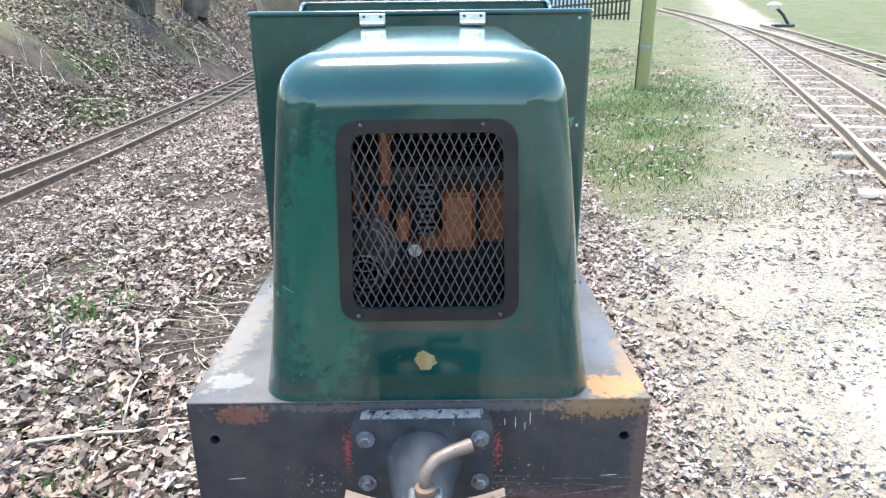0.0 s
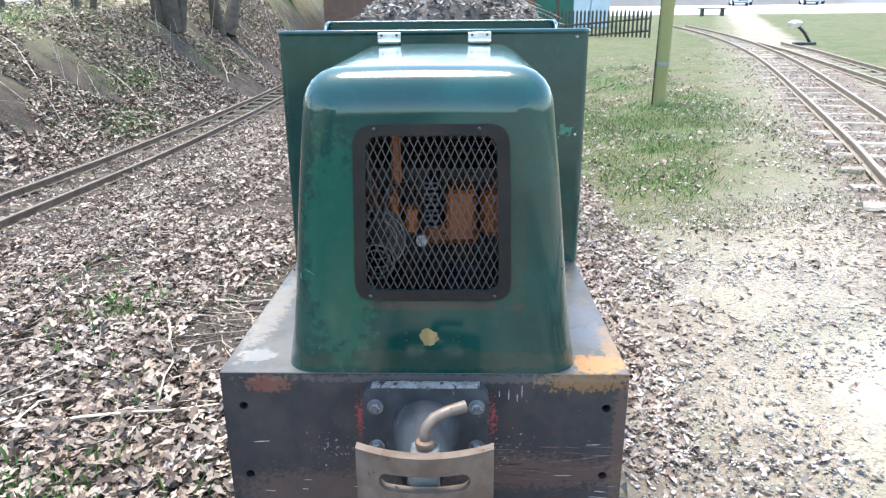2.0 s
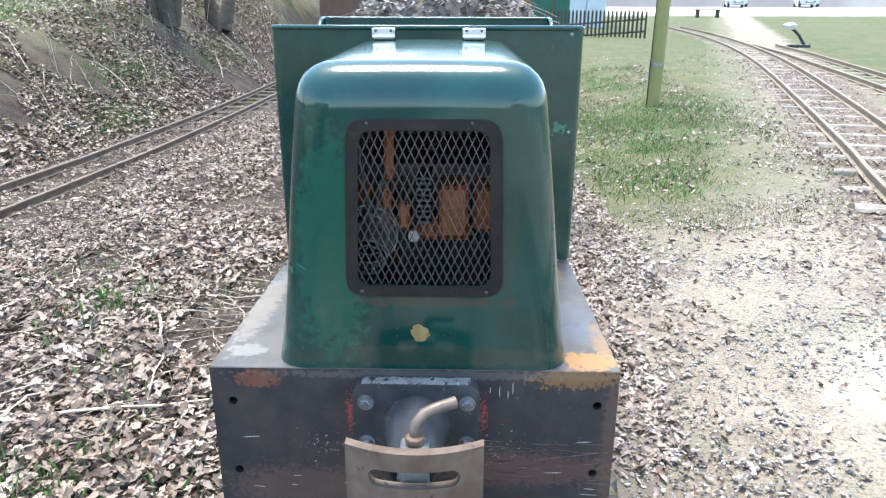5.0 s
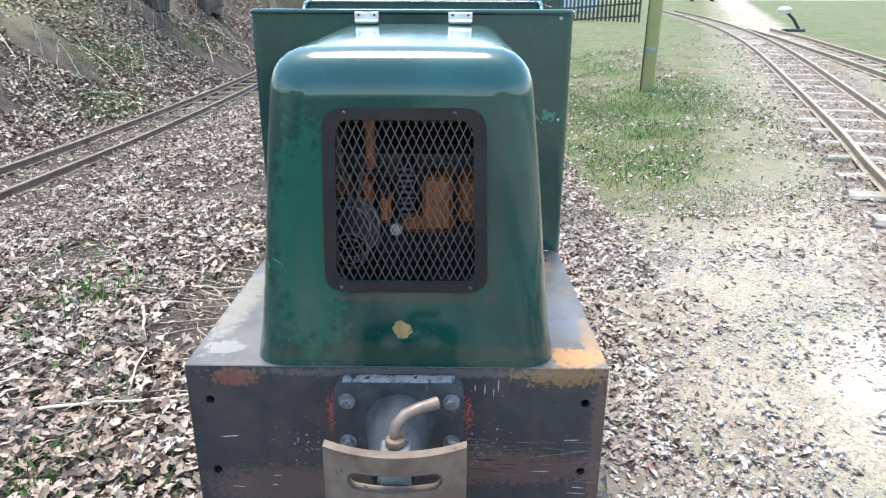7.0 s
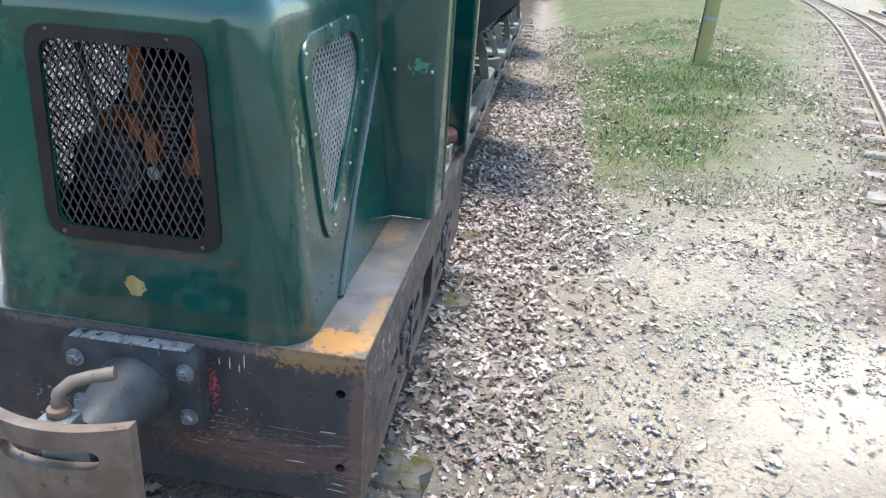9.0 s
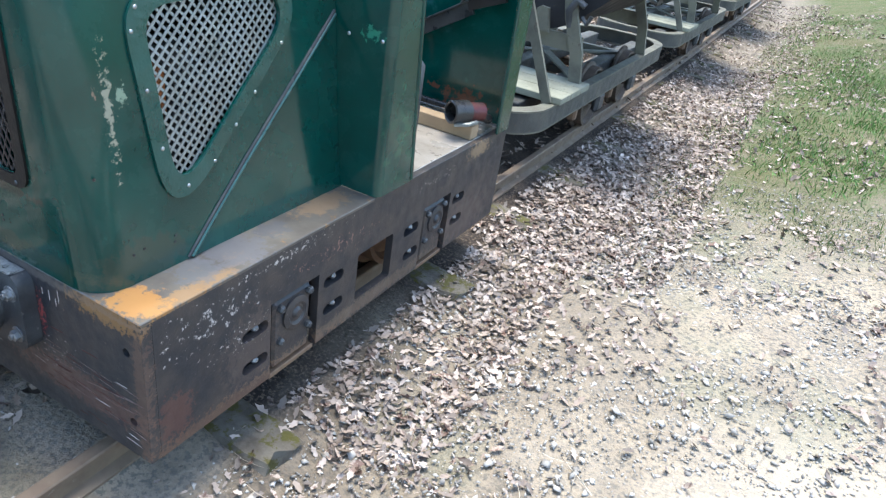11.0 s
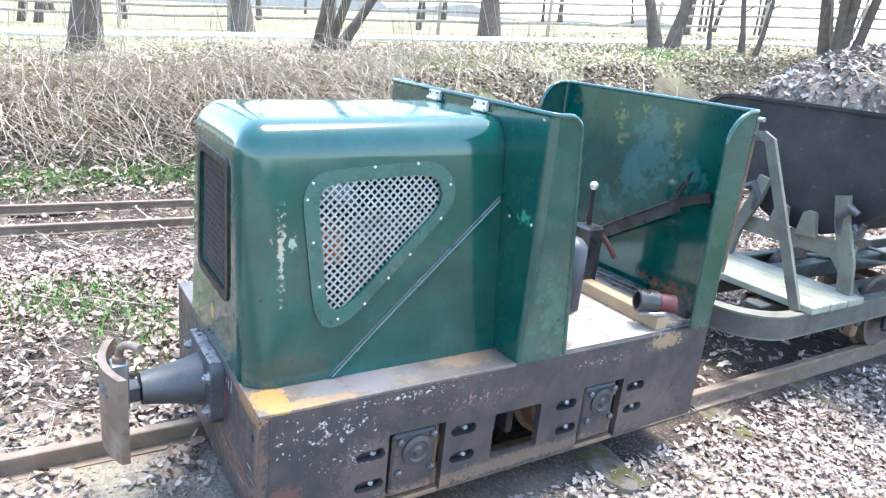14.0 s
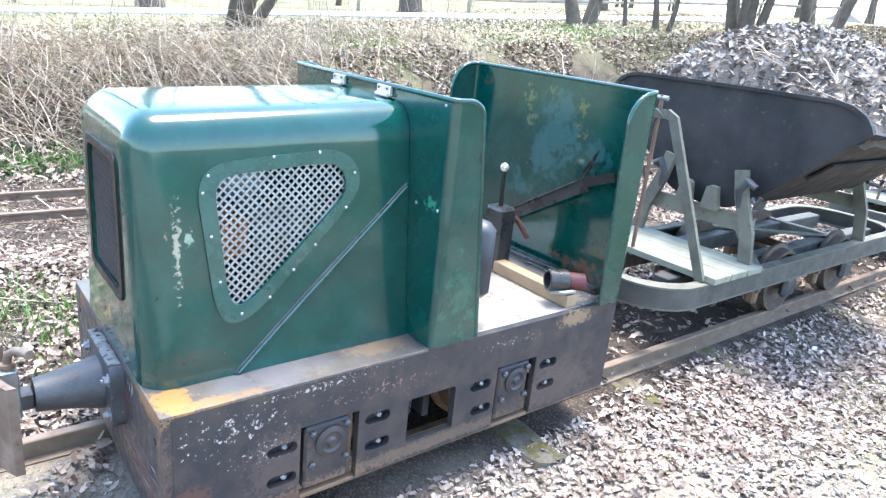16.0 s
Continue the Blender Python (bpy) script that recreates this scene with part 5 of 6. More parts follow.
# stones
OCT = [(1, 0.3, 0.05), (-0.9, 0.2, 0), (0.2, 0.8, 0.05), (-0.3, -0.9, 0), (0.2, -0.1, 0.38), (0, 0, -0.4)]
OCTF = [(0, 2, 4), (2, 1, 4), (1, 3, 4), (3, 0, 4), (2, 0, 5), (1, 2, 5), (3, 1, 5), (0, 3, 5)]
sxy = np.concatenate([in_strip(21000, 0.5, 2.6, -1.6, 2.6), in_strip(5000, 1.0, 3.4, 2.0, 4.0), in_strip(800, -0.28, 0.28, -2.5, 0.0)])
off = np.array([[RIGHT[i][0], RIGHT[i][1]] for i in RNG.integers(0, 9, 4200)]) + np.column_stack([RNG.normal(0, 0.55, 4200), RNG.uniform(-1, 1, 4200)])
sxy = np.concatenate([sxy, off])
n = len(sxy)
size = np.clip(RNG.lognormal(-5.25, 0.5, n), 0.002, 0.024)
sv, sf = scatter(OCT, OCTF, np.column_stack([sxy, ground_z(sxy[:, 0], sxy[:, 1]) + size * 0.1]), size, turns(RNG.uniform(0, 6.28, n), RNG.normal(0, 0.5, n), RNG.normal(0, 0.5, n)), 0.5)
pxy = np.concatenate([in_strip(1300, 0.55, 2.8, -1.6, 2.4), in_strip(60, -0.27, 0.27, -2.5, 0.0)])
psize = np.clip(RNG.lognormal(-4.55, 0.35, len(pxy)), 0.006, 0.026)
pv, pf = scatter(OCT, OCTF, np.column_stack([pxy, ground_z(pxy[:, 0], pxy[:, 1]) + psize * 0.1]), psize, turns(RNG.uniform(0, 6.28, len(pxy)), RNG.normal(0, 0.4, len(pxy)), RNG.normal(0, 0.4, len(pxy))), 0.45)
PEBBLE = material("pale_pebble", (0.44, 0.4, 0.36), (0.5, 0.46, 0.42), (0.36, 0.3, 0.25), rough=0.8, scale=9, rand=0.2)
bulk("pebbles", pv, pf, PEBBLE, "larger pale pebbles pressed into the grit", "stones")
bulk("gravel", sv, sf, GRAVEL, "loose pale gravel and grit", "gravel")


# grass
def grass(name, xy, lo, hi, label, mat=GRASS, z=None):
    n = len(xy)
    h = RNG.uniform(lo, hi, n)
    blade = [(-0.045, 0, 0), (0.045, 0, 0), (0.03, 0.12, 0.55), (0.0, 0.4, 1.0)]
    at = np.column_stack([xy, ground_z(xy[:, 0], xy[:, 1]) - 0.005])
    v, f = scatter(blade, [(0, 1, 2), (0, 2, 3)], at, h, turns(RNG.uniform(0, 6.28, n), RNG.normal(0, 0.3, n), RNG.normal(0, 0.3, n)), 0.2)
    return bulk(name, v, f, mat, label, "grass")


def blob(n, cx, cy, rx, ry):
    return np.column_stack([RNG.normal(cx, rx, n), RNG.normal(cy, ry, n)])


DRYGRASS = material("dry_grass", (0.19, 0.165, 0.08), (0.14, 0.148, 0.055), rough=0.8, scale=2, rand=0.3)
FRESH = material("fresh_grass", (0.1, 0.21, 0.042), (0.15, 0.235, 0.07), rough=0.6, scale=2, rand=0.3)
grass("lawn", np.concatenate([clumpy(in_strip(52000, 1.0, 3.9, 3.2, 14), 0.8, 0.6), blob(2200, 3.0, 8.4, 0.5, 0.5), blob(1500, 2.2, 7.4, 0.3, 0.5), blob(700, 1.95, 3.2, 0.16, 0.16), blob(700, 1.85, 4.6, 0.25, 0.3), clumpy(in_strip(9000, 5, 14, 9, 30), 0.5, 0.7)]), 0.012, 0.036, "thin green spring grass")
grass("dry_lawn", np.concatenate([clumpy(in_strip(30000, 1.0, 4.2, 2.4, 14), 0.8, 0.7, 5.0), clumpy(in_strip(6000, 5, 14, 8, 30), 0.5, 0.6, 4.0)]), 0.01, 0.03, "thin straw-coloured grass", DRYGRASS)
grass("grass_tufts", np.concatenate([blob(1500, -5.7, 0.9, 0.2, 0.8), blob(1200, -5.6, -0.8, 0.2, 0.6), blob(1800, -5.5, 9.9, 0.2, 0.8), blob(650, -2.0, -0.35, 0.26, 0.25), blob(650, -1.35, 0.1, 0.26, 0.18), blob(160, -1.8, 1.9, 0.14, 0.14), blob(120, -1.3, 0.2, 0.1, 0.1), clumpy(in_strip(1600, -3, -0.6, -1.2, 6), 1.1, 0.2), clumpy(in_strip(3000, -12, -7, 2, 14), 0.8, 0.3), clumpy(in_strip(2500, -7.8, -5.6, 7, 20), 0.6, 0.3)]), 0.03, 0.1, "tufts of fresh green grass", FRESH)
grass("bank_grass", np.concatenate([clumpy(in_strip(9000, -14, -7.4, -4, 16), 0.6, 0.4), clumpy(in_strip(2500, -7.4, -5.4, -4, 6), 0.6, 0.4), blob(1500, -5.9, 0.5, 0.3, 1.5), blob(1600, -6.35, 12.2, 0.22, 1.0), blob(1500, -6.3, 17.0, 0.25, 1.3), blob(1500, -8.7, 6.0, 0.5, 0.6), blob(1500, -8.9, 12.0, 0.5, 0.6)]), 0.03, 0.11, "rough green grass on the bank", FRESH)
grass("pole_grass", np.concatenate([blob(3200, 3.0, 8.2, 0.6, 0.7), blob(1600, 2.2, 6.4, 0.35, 0.7), blob(900, 1.9, 4.6, 0.3, 0.4), clumpy(in_strip(7000, 1.2, 3.8, 4, 14), 1.2, 0.3, 9.0)]), 0.03, 0.08, "fresh green grass growing round the pole", FRESH)


# twigs and brambles
def stems(name, roots, length, rise, thick, label, mat=TWIG, segs=6, droop=1.0):
    n = len(roots)
    yaw = RNG.uniform(0, 6.28, n)
    L = RNG.uniform(length[0], length[1], n)
    up = RNG.uniform(rise[0], rise[1], n)
    t = np.linspace(0, 1, segs)
    bend = RNG.normal(0, 0.35, n)
    px = roots[:, 0:1] + np.cos(yaw)[:, None] * L[:, None] * t + -np.sin(yaw)[:, None] * (bend * L)[:, None] * t ** 2 + RNG.normal(0, 0.012, (n, segs)) * L[:, None]
    py = roots[:, 1:2] + np.sin(yaw)[:, None] * L[:, None] * t + np.cos(yaw)[:, None] * (bend * L)[:, None] * t ** 2 + RNG.normal(0, 0.012, (n, segs)) * L[:, None]
    pz = ground_z(px, py) * 0.6 + 0.4 * roots[:, 2:3] + (up * L)[:, None] * (t - droop * t ** 2) * 2.0 + 0.01 + RNG.normal(0, 0.012, (n, segs)) * L[:, None]
    p = np.stack([px, py, pz], -1)
    r = RNG.uniform(thick[0], thick[1], n)[:, None] * (1 - 0.65 * t)[None]
    rings = np.stack([p + r[..., None] * np.array([math.cos(a), math.sin(a), 0.5 * math.sin(a + 1)]) for a in (0, 2.09, 4.19)], 2)
    v = rings.reshape(-1, 3)
    idx = np.arange(n * segs * 3).reshape(n, segs, 3)
    q = [np.stack([idx[:, :-1, k], idx[:, :-1, (k + 1) % 3], idx[:, 1:, (k + 1) % 3], idx[:, 1:, k]], -1).reshape(-1, 4) for k in range(3)]
    return bulk(name, v, np.concatenate(q), mat, label, "twigs")


def rooted(xy):
    return np.column_stack([xy, ground_z(xy[:, 0], xy[:, 1])])


stems("brambles", rooted(np.concatenate([in_strip(2300, -8.6, -5.9, -3.5, 5.0), in_strip(1500, -9.8, -7, -4, 8), in_strip(120, -7.6, -5.6, 8, 19)])), (0.4, 1.5), (0.15, 0.6), (0.003, 0.01), "tangle of dry bramble stems on the bank", droop=0.8)
stems("upright_stems", rooted(np.concatenate([in_strip(260, -9, -6, -3.5, 8), in_strip(90, -9.5, -5.8, 9, 26)])), (0.2, 0.7), (1.2, 3.0), (0.003, 0.008), "thin bare upright shoots", droop=0.15)
stems("fallen_twigs", rooted(np.concatenate([in_strip(700, -3.2, -0.5, -1.5, 4), in_strip(150, -3.4, -0.5, 4, 10), in_strip(900, -5.6, -2.4, -4, 3)])), (0.12, 0.7), (0.0, 0.07), (0.002, 0.006), "fallen twigs lying on the leaves")
stems("fallen_branches", rooted(np.concatenate([in_strip(44, -3.6, -1.4, 0.2, 2.2), in_strip(16, -3.4, -2.0, -1.5, 0.4)])), (0.5, 1.5), (0.02, 0.12), (0.006, 0.014), "pale fallen branches lying on the leaves", segs=9)
stems("small_twigs", rooted(np.concatenate([in_strip(420, 0.5, 2.0, -0.8, 5), in_strip(700, -3.2, -0.5, -1.5, 3)])), (0.04, 0.16), (0.0, 0.04), (0.0008, 0.002), "short broken twigs and straws beside the rail", segs=4)


# trees
def tree(at, height, r, seed, label, stems_n=1, lean=(0, 0), branches=26):
    rng = random.Random(seed)
    z = float(ground_z(at[0], at[1]))
    tr = thing("tree", (at[0], at[1], z), label, "tree", "bare trees")
    trunk = bmesh.new()
    crown = bmesh.new()
    for s in range(stems_n):
        a = rng.uniform(0, 6.28)
        sp = 0.18 * (stems_n > 1)
        base = Vector((at[0] + sp * math.cos(a), at[1] + sp * math.sin(a), z - 0.1))
        d = Vector((lean[0] + rng.uniform(-0.12, 0.12) + (0.3 * math.cos(a) if stems_n > 1 else 0), lean[1] + rng.uniform(-0.12, 0.12) + (0.3 * math.sin(a) if stems_n > 1 else 0), 1)).normalized()
        pts, rad = [], []
        p = base.copy()
        k = 9
        rr = r * rng.uniform(0.7, 1.0)
        for i in range(k):
            pts.append(p.copy())
            rad.append(rr * (1.35 if i == 0 else 1.0) * (1 - 0.75 * i / (k - 1)))
            d = (d + Vector((rng.uniform(-0.08, 0.08), rng.uniform(-0.08, 0.08), 0.05))).normalized()
            p = p + d * height / (k - 1)
        tube(pts, rad, 9, trunk)
        for b in range(branches // stems_n):
            i = rng.uniform(1.5, k - 1.01)
            q = pts[int(i)].lerp(pts[int(i) + 1], i % 1)
            ang = rng.uniform(0, 6.28)
            bd = Vector((math.cos(ang), math.sin(ang), rng.uniform(0.3, 1.1))).normalized()
            L = height * rng.uniform(0.12, 0.3)
            bp = [q]
            for _ in range(4):
                bd = (bd + Vector((rng.uniform(-0.25, 0.25), rng.uniform(-0.25, 0.25), rng.uniform(0, 0.2)))).normalized()
                bp.append(bp[-1] + bd * L / 4)
            br = rr * 0.28 * (1 - i / k) + 0.008
            tube(bp, [br, br * 0.8, br * 0.6, br * 0.4, br * 0.2], 5, crown)
            for _ in range(5):
                m = rng.choice(bp[1:4])
                td = (bd + Vector((rng.uniform(-1, 1), rng.uniform(-1, 1), rng.uniform(-0.3, 0.8)))).normalized()
                tube([m, m + td * L * 0.2, m + td * L * 0.4 + Vector((0, 0, 0.03))], [br * 0.35, br * 0.25, br * 0.1], 3, crown)
    part("trunk", trunk, BARK, tr, smooth=60)
    part("crown", crown, BARK, tr, "bare branches and twigs")
    return tr


tree((-12.6, 0.7), 9, 0.34, 1, "ivy-clad bare tree trunk among brambles")
tree((-11.4, 4.95), 7, 0.14, 2, "leaning clump of bare stems on the bank", 5, (0.15, 0.3), 30)
tree((-9.84, 13.2), 8, 0.18, 3, "double-stemmed bare tree on the bank edge", 2)
tree((-9.3, 14.2), 5, 0.075, 4, "thin bare sapling on the bank edge", 1)
tree((-8.55, 14.75), 5, 0.08, 5, "thin forked bare sapling", 2)
tree((-7.2, 16.2), 9, 0.16, 6, "many-stemmed bare tree at the foot of the bank", 6)
tree((-6.9, 19.0), 9, 0.2, 7, "bare tree with spreading stems", 3)
tree((-15.9, 12.2), 12, 0.32, 8, "stout bare tree beyond the lane")
tree((-19.5, 5.6), 12, 0.3, 9, "stout bare tree beyond the lane")
tree((-7.6, 30), 11, 0.35, 10, "stout bare tree by the lane")
rng = random.Random(21)
for k in range(34):
    u = rng.uniform(-10, 40)
    x = np.interp(u, [-16, 0, 11, 20, 33], [-34, -21, -15.5, -10.5, -6]) - rng.uniform(3, 26)
    tree((x, u + rng.uniform(-2, 6)), rng.uniform(9, 14), rng.uniform(0.06, 0.2), 30 + k, "bare woodland tree beyond the lane", 1, (0, 0), 14)

# rustic fence beyond the lane
fence = thing("rail_fence", (-14.5, 13.4, 0), "grey rustic post-and-rail wooden fence", "fence")
FENCEWOOD = material("fence_wood", (0.33, 0.29, 0.22), (0.24, 0.2, 0.15), rough=0.85, scale=6, fine=60)
line = [(-25.5, -1.0), (-23.2, 2.6), (-21.2, 5.6), (-19.2, 8.4), (-17.2, 11.1), (-15.2, 13.9), (-13.4, 16.8), (-11.8, 19.8), (-10.4, 22.8), (-9.2, 26.0)]
for i, (x, y) in enumerate(line):
    z = float(ground_z(x, y))
    part("post", tube([(x, y, z - 0.2), (x, y, z + 1.15)], 0.06, 8), FENCEWOOD, fence, smooth=50)
    if i:
        a = line[i - 1]
        za = float(ground_z(*a))
        for h in (0.45, 0.75, 1.05):
            part("rail", tube([(a[0], a[1], za + h), ((a[0] + x) / 2, (a[1] + y) / 2, (za + z) / 2 + h - 0.03), (x, y, z + h)], 0.045, 7), FENCEWOOD, fence, smooth=50)

# ---- station side ----
def gz(x, y):
    return float(ground_z(x, y))


POLEWOOD = material("green_stained_pole", (0.3, 0.26, 0.1), (0.24, 0.25, 0.09), (0.16, 0.13, 0.07), rough=0.8, scale=5, fine=40, bump=0.3, spots=0.64)
px, py = 3.09, 9.0
pole = thing("pole", (px, py, gz(px, py)), "yellow-green stained round timber pole in the grass", "pole")
part("shaft", tube([(px, py, gz(px, py) - 0.3), (px + 0.02, py, 1.6), (px + 0.06, py, 3.2), (px + 0.12, py, 6.0)], [0.105, 0.1, 0.098, 0.09], 18), POLEWOOD, pole, smooth=60)
part("band", lathe([(0.102, -0.025), (0.109, -0.025), (0.109, 0.025), (0.102, 0.025)], (px + 0.012, py, gz(px, py) + 0.6), "Z", 20, closed=False), MESHSTEEL, pole, "galvanised band", smooth=40)
part("cable", tube([(px - 0.1, py - 0.04, gz(px, py) - 0.05), (px - 0.085, py - 0.04, 2.0), (px - 0.03, py - 0.04, 5.5)], 0.008, 6), ENGINEBLACK, pole)

DARKWOOD = material("dark_fence_paint", (0.05, 0.05, 0.035), (0.08, 0.075, 0.05), rough=0.8, scale=6)
fence = thing("picket_fence", (5, 23.5, gz(5, 23.5)), "dark picket fence with pointed pales", "fence")
f0, f1 = Vector((2.4, 25.5)), Vector((6.45, 22.6))
n = 34
for k in range(n):
    q = f0.lerp(f1, k / (n - 1))
    z = gz(q.x, q.y)
    part("pale", prism([(q.x - 0.035, z + 0.02), (q.x + 0.035, z + 0.02), (q.x + 0.035, z + 0.84), (q.x, z + 0.93), (q.x - 0.035, z + 0.84)], "Y", q.y - 0.012, q.y + 0.012), DARKWOOD, fence)
for h in (0.25, 0.65):
    part("rail", tube([(f0.x, f0.y + 0.03, gz(*f0) + h), (f1.x, f1.y + 0.03, gz(*f1) + h)], 0.035, 4), DARKWOOD, fence)

# turnout lever
lx, ly = 9.9, 19.0
lever_thing = thing("turnout_lever", (lx, ly, gz(lx, ly)), "black turnout lever with a pale round weight", "lever")
part("base", box(lx - 0.25, lx + 0.35, ly - 0.12, ly + 0.12, gz(lx, ly) - 0.03, gz(lx, ly) + 0.08, 0.02), ENGINEBLACK, lever_thing)
part("arm", tube([(lx + 0.2, ly, gz(lx, ly) + 0.08), (lx, ly, gz(lx, ly) + 0.35), (lx - 0.2, ly, gz(lx, ly) + 0.52)], 0.045, 8), ENGINEBLACK, lever_thing, smooth=50)
part("weight", lathe([(0.05, -0.1), (0.19, -0.07), (0.2, 0.03), (0.1, 0.1)], (lx - 0.28, ly, gz(lx, ly) + 0.58), "Z", 16), HINGESTEEL, lever_thing, "pale round weight", smooth=40)

# bench
bx, by = 15.2, 42.0
bench = thing("bench", (bx, by, gz(bx, by)), "brown wooden bench on the grass", "bench")
z = gz(bx, by)
for k in range(3):
    part("slat", box(bx - 0.9, bx + 0.9, by - 0.25 + k * 0.17, by - 0.11 + k * 0.17, z + 0.42, z + 0.47, 0.005), DARKWOOD, bench)
for d in (-0.6, 0.6):
    part("leg", box(bx + d - 0.06, bx + d + 0.06, by - 0.2, by + 0.2, z, z + 0.42, 0.01), DARKWOOD, bench)

# parked cars
CARBLUE = material("silver_blue_car_paint", (0.35, 0.4, 0.5), (0.33, 0.38, 0.47), rough=0.25, scale=2, bump=0, coat=0.8)
CARGLASS = material("car_glass", (0.03, 0.035, 0.04), rough=0.08, scale=2, bump=0)
TYRE = material("tyre", (0.02, 0.02, 0.02), rough=0.8, scale=20)


def car(x, y, turn, label):
    z = gz(x, y)
    c = thing("car", (0, 0, 0), label, "car", "parked cars")
    body = []
    for yy, hw, z0, z1 in ((-2.05, 0.6, 0.35, 0.6), (-1.95, 0.78, 0.25, 0.72), (-1.3, 0.83, 0.22, 0.86), (-0.7, 0.85, 0.22, 0.93), (1.2, 0.85, 0.22, 0.95), (1.8, 0.82, 0.25, 0.9), (2.0, 0.7, 0.35, 0.7)):
        body.append((yy, hw, z0, z1))
    def shell(rows, top=0.86):
        bm = bmesh.new()
        rings = []
        for yy, hw, z0, z1 in rows:
            rings.append([bm.verts.new(p) for p in ((-hw * 0.9, yy, z0), (-hw, yy, z0 + (z1 - z0) * 0.35), (-hw * 0.97, yy, z0 + (z1 - z0) * 0.75), (-hw * top, yy, z1), (hw * top, yy, z1), (hw * 0.97, yy, z0 + (z1 - z0) * 0.75), (hw, yy, z0 + (z1 - z0) * 0.35), (hw * 0.9, yy, z0))])
        for a, b in zip(rings, rings[1:]):
            for k in range(8):
                bm.faces.new((a[k], a[(k + 1) % 8], b[(k + 1) % 8], b[k]))
        bm.faces.new(rings[0])
        bm.faces.new(rings[-1][::-1])
        return bm
    part("body", shell(body), CARBLUE, c, smooth=40)
    part("cabin", shell([(-1.0, 0.74, 0.9, 0.93), (-0.35, 0.7, 0.9, 1.38), (0.3, 0.69, 0.9, 1.44), (1.2, 0.68, 0.9, 1.4), (1.75, 0.72, 0.88, 0.95)], 0.8), CARGLASS, c, smooth=40)
    part("roof", box(-0.52, 0.52, -0.3, 1.15, 1.4, 1.45, 0.02), CARBLUE, c)
    for s in (-1, 1):
        part("headlight", box(s * 0.62 - 0.13, s * 0.62 + 0.13, -2.02, -1.93, 0.58, 0.7, 0.02), HINGESTEEL, c, "clear headlight")
        for yy in (-1.3, 1.35):
            wh = part("wheel", lathe([(0.2, s * 0.66), (0.31, s * 0.66), (0.32, s * 0.7), (0.32, s * 0.82), (0.3, s * 0.85), (0.2, s * 0.85)], (0, yy, 0.32), "X", 20), TYRE, c, smooth=40)
            part("rim", lathe([(0.19, s * 0.82), (0.2, s * 0.855), (0.05, s * 0.84)], (0, yy, 0.32), "X", 14), MESHSTEEL, wh)
    part("grille", box(-0.4, 0.4, -2.07, -2.0, 0.38, 0.52, 0.01), TYRE, c)
    part("plate", box(-0.26, 0.26, -2.085, -2.06, 0.43, 0.53, 0.004), HINGESTEEL, c, "white bar of a number plate")
    c.matrix_world = pose(x, y, z, 0, 0, turn)
    return c


car(26.0, 66.0, -14, "pale blue parked car seen across the grass")
car(33.0, 67.0, -16, "silver-blue parked car seen across the grass")

# shed beyond the fence
BRICKBROWN = material("brown_boards", (0.16, 0.09, 0.06), (0.2, 0.11, 0.08), rough=0.8, scale=3)
DOORGREEN = material("door_green", (0.01, 0.1, 0.06), (0.015, 0.12, 0.08), rough=0.5, scale=3)
PALEPANEL = material("pale_panel", (0.6, 0.64, 0.66), (0.5, 0.55, 0.58), rough=0.6, scale=2)
sy = 30.0
zs = gz(5, sy) - 0.1
shed = thing("shed", (4.5, sy, zs), "brown boarded shed with green doors and a pale panel", "shed")
part("wall", box(-6.0, 4.9, sy, sy + 3.5, zs, zs + 2.6, 0.02), BRICKBROWN, shed)
part("roof", prism([(sy - 0.5, zs + 2.5), (sy + 1.8, zs + 3.5), (sy + 4.1, zs + 2.5), (sy + 4.1, zs + 2.6), (sy + 1.8, zs + 3.62), (sy - 0.5, zs + 2.6)], "X", -6.4, 7.0), TUBBLACK, shed)
for x in (2.0, 3.35, 4.35):
    part("door", box(x, x + (0.9 if x < 4 else 0.65), sy - 0.05, sy - 0.004, zs + 0.05, zs + 2.05, 0.01), DOORGREEN, shed, "green boarded door")
for x in (5.0, 5.75):
    part("panel", box(x, x + 0.72, sy - 0.1, sy - 0.004, zs + 0.02, zs + 2.5, 0.01), PALEPANEL, shed, "pale grey panel")
part("wall", box(4.905, 6.6, sy, sy + 3.5, zs, zs + 2.6, 0.02), PALEPANEL, shed)

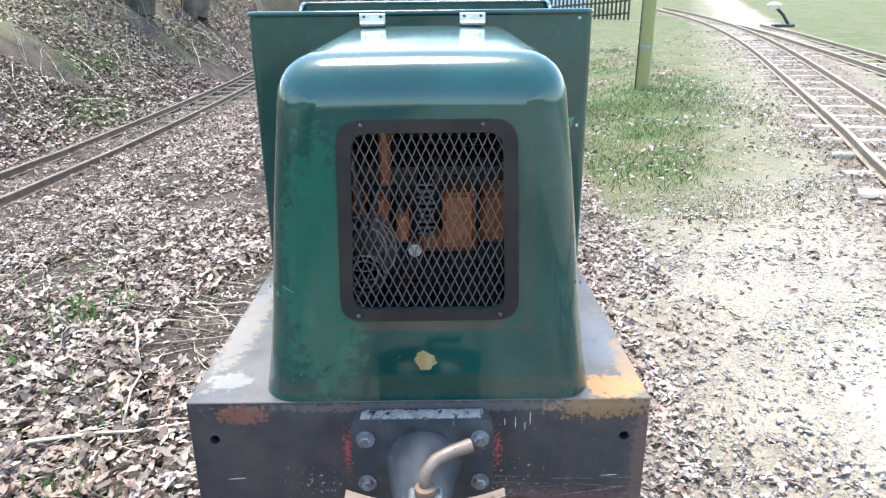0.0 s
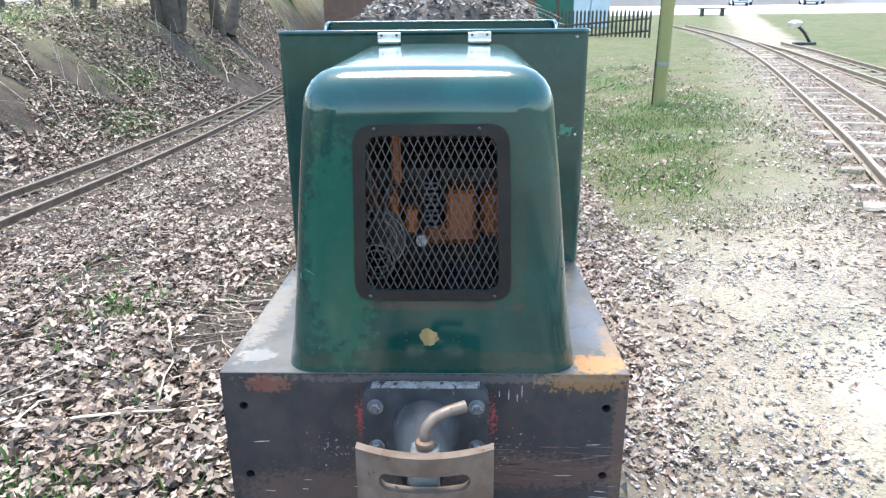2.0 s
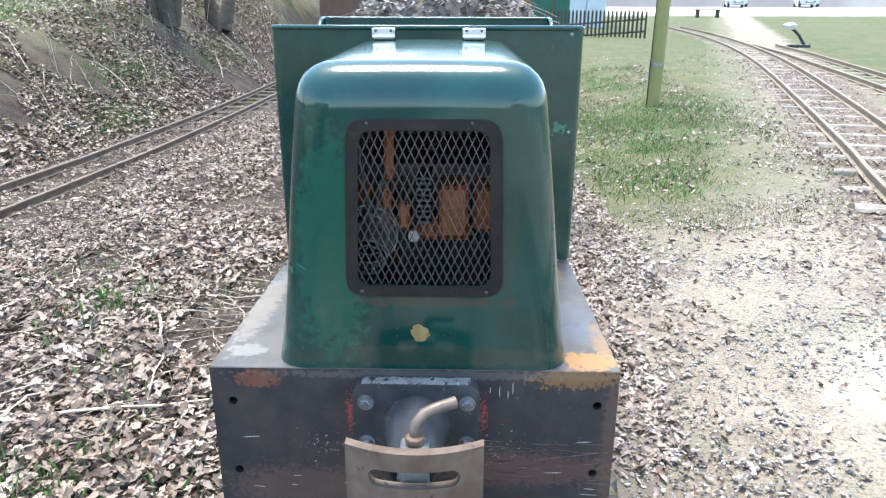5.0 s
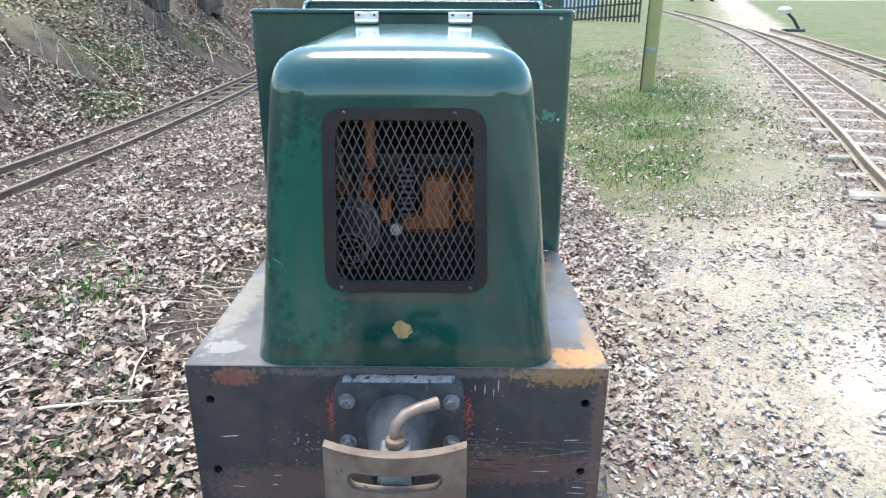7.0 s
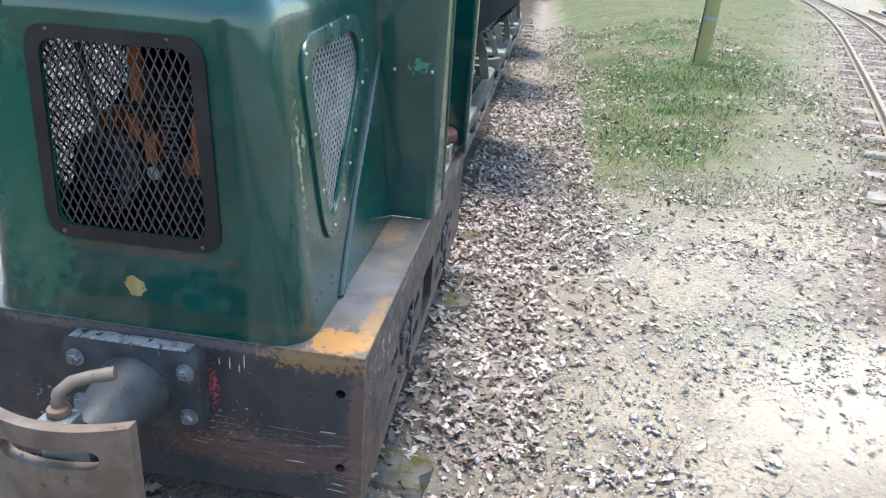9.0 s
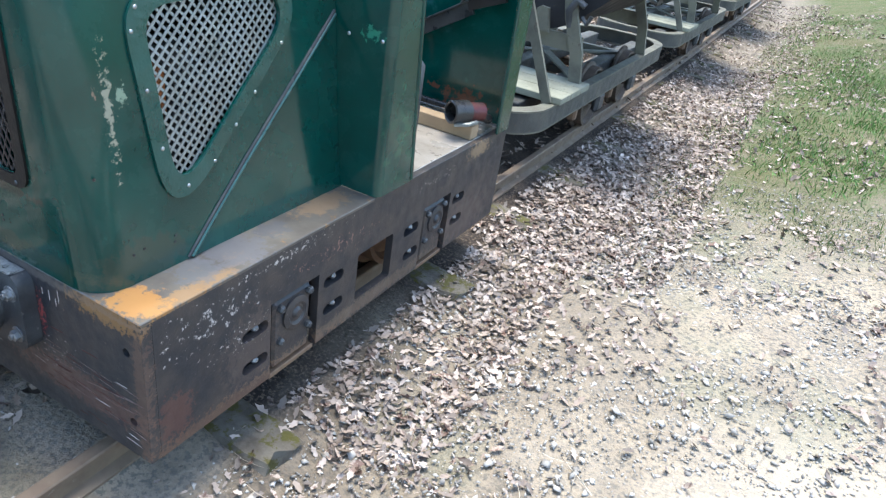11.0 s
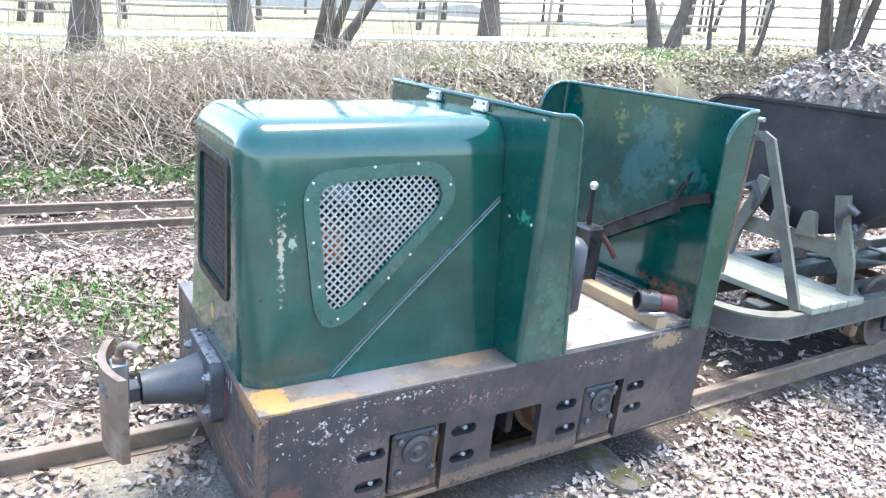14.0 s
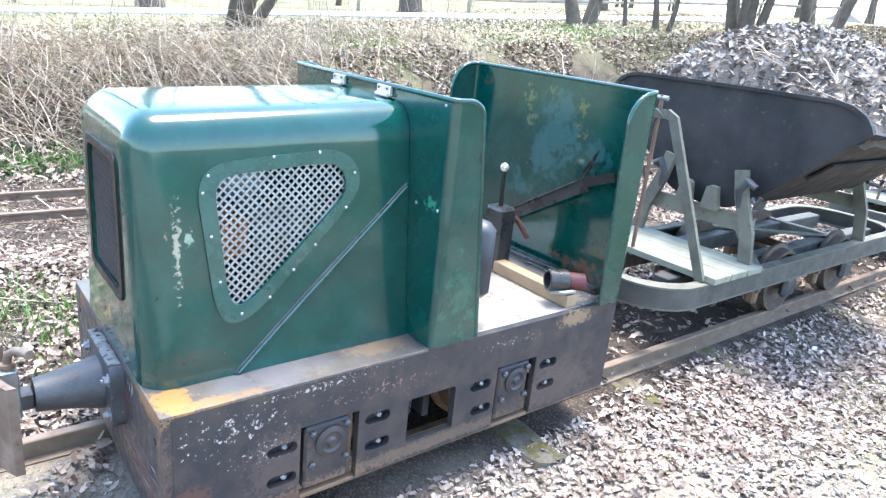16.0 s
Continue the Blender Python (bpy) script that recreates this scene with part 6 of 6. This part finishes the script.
# heap in the wagons
DARKLEAF = material("dark_dead_leaf", (0.17, 0.15, 0.135), (0.34, 0.31, 0.29), (0.07, 0.055, 0.045), rough=0.7, scale=5, fine=40, rand=0.65)
for k in range(3):
    oy = 3.62 * k
    oz = 0.012 * max(0, 4.1 + oy - 7) if k else 0.0
    pts, fcs = [], []
    nx, ny = 26, 26
    for j in range(ny):
        for i in range(nx):
            u, v = -1 + 2 * i / (nx - 1), -1 + 2 * j / (ny - 1)
            x, y = u * 0.8, 4.125 + v * 0.755
            dome = max(0.0, (1 - abs(u) ** 2.2)) * max(0.0, (1 - abs(v) ** 2.6))
            z = 1.31 + 0.42 * dome ** 0.6 + 0.13 * (1 - u * u) + noise.noise((x * 4, y * 4 + oy, 1)) * 0.05
            pts.append((x, y + oy, z + oz))
    for j in range(ny - 1):
        for i in range(nx - 1):
            fcs.append((j * nx + i, j * nx + i + 1, (j + 1) * nx + i + 1, (j + 1) * nx + i))
    single("mulch_mound", (pts, fcs), MULCH if k else (MULCH := material("leaf_mulch", (0.1, 0.08, 0.068), (0.16, 0.13, 0.11), (0.3, 0.26, 0.22), rough=0.9, scale=14, fine=90, bump=0.8)), "heap of dead leaves and twigs in the skip", "leaf heap", "heaped loads", smooth=60)
    m = 6500 if k == 0 else 1500
    u, v = RNG.uniform(-1, 1, m), RNG.uniform(-1, 1, m)
    dome = np.maximum(0, 1 - np.abs(u) ** 2.2) * np.maximum(0, 1 - np.abs(v) ** 2.6)
    hz = 1.31 + 0.42 * dome ** 0.6 + 0.13 * (1 - u * u) + oz + RNG.uniform(0.0, 0.05, m)
    lv, lf = scatter(LEAFSHAPE, LEAFFACES, np.column_stack([u * 0.78, 4.125 + oy + v * 0.75, hz]), RNG.uniform(0.009, 0.032, m), turns(RNG.uniform(0, 6.28, m), RNG.normal(0, 0.6, m), RNG.normal(0, 0.6, m)), 0.25)
    bulk("heap_leaves", lv, lf, DARKLEAF, "loose dead leaves lying on the heap", "leaves")
    if k == 0:
        rt = np.column_stack([u[:260] * 0.75, 4.125 + v[:260] * 0.74, hz[:260]])
        g0 = ground_z
        ground_z = lambda x, y: np.interp(np.abs(x), [0, 0.85], [1.78, 1.4])
        stems("heap_twigs", rt, (0.1, 0.45), (0.0, 0.25), (0.003, 0.006), "dry twigs sticking out of the heap")
        ground_z = g0

# far woods, with the haze of distance put into their pale colour
HAZE = material("far_wood_painted_haze", (0.3, 0.27, 0.25), (0.4, 0.37, 0.35), rough=1.0, scale=0.06, fine=2, bump=0)
v, f = [], []
m = 160
for k in range(m + 1):
    a = 2 * math.pi * k / m
    R = 150 + 12 * math.sin(5 * a)
    top = 9 + 3 * noise.noise((math.cos(a) * 14, math.sin(a) * 14, 0)) + 2 * noise.noise((math.cos(a) * 50, math.sin(a) * 50, 0))
    v += [(R * math.sin(a), R * math.cos(a), -4), (R * math.sin(a), R * math.cos(a), top), ((R + 25) * math.sin(a), (R + 25) * math.cos(a), top - 3)]
    if k:
        for q in range(2):
            f.append(((k - 1) * 3 + q, k * 3 + q, k * 3 + q + 1, (k - 1) * 3 + q + 1))
single("far_woods", (v, f), HAZE, "grey-brown woods far off, haze put into the colour", "backdrop", kind="structure")
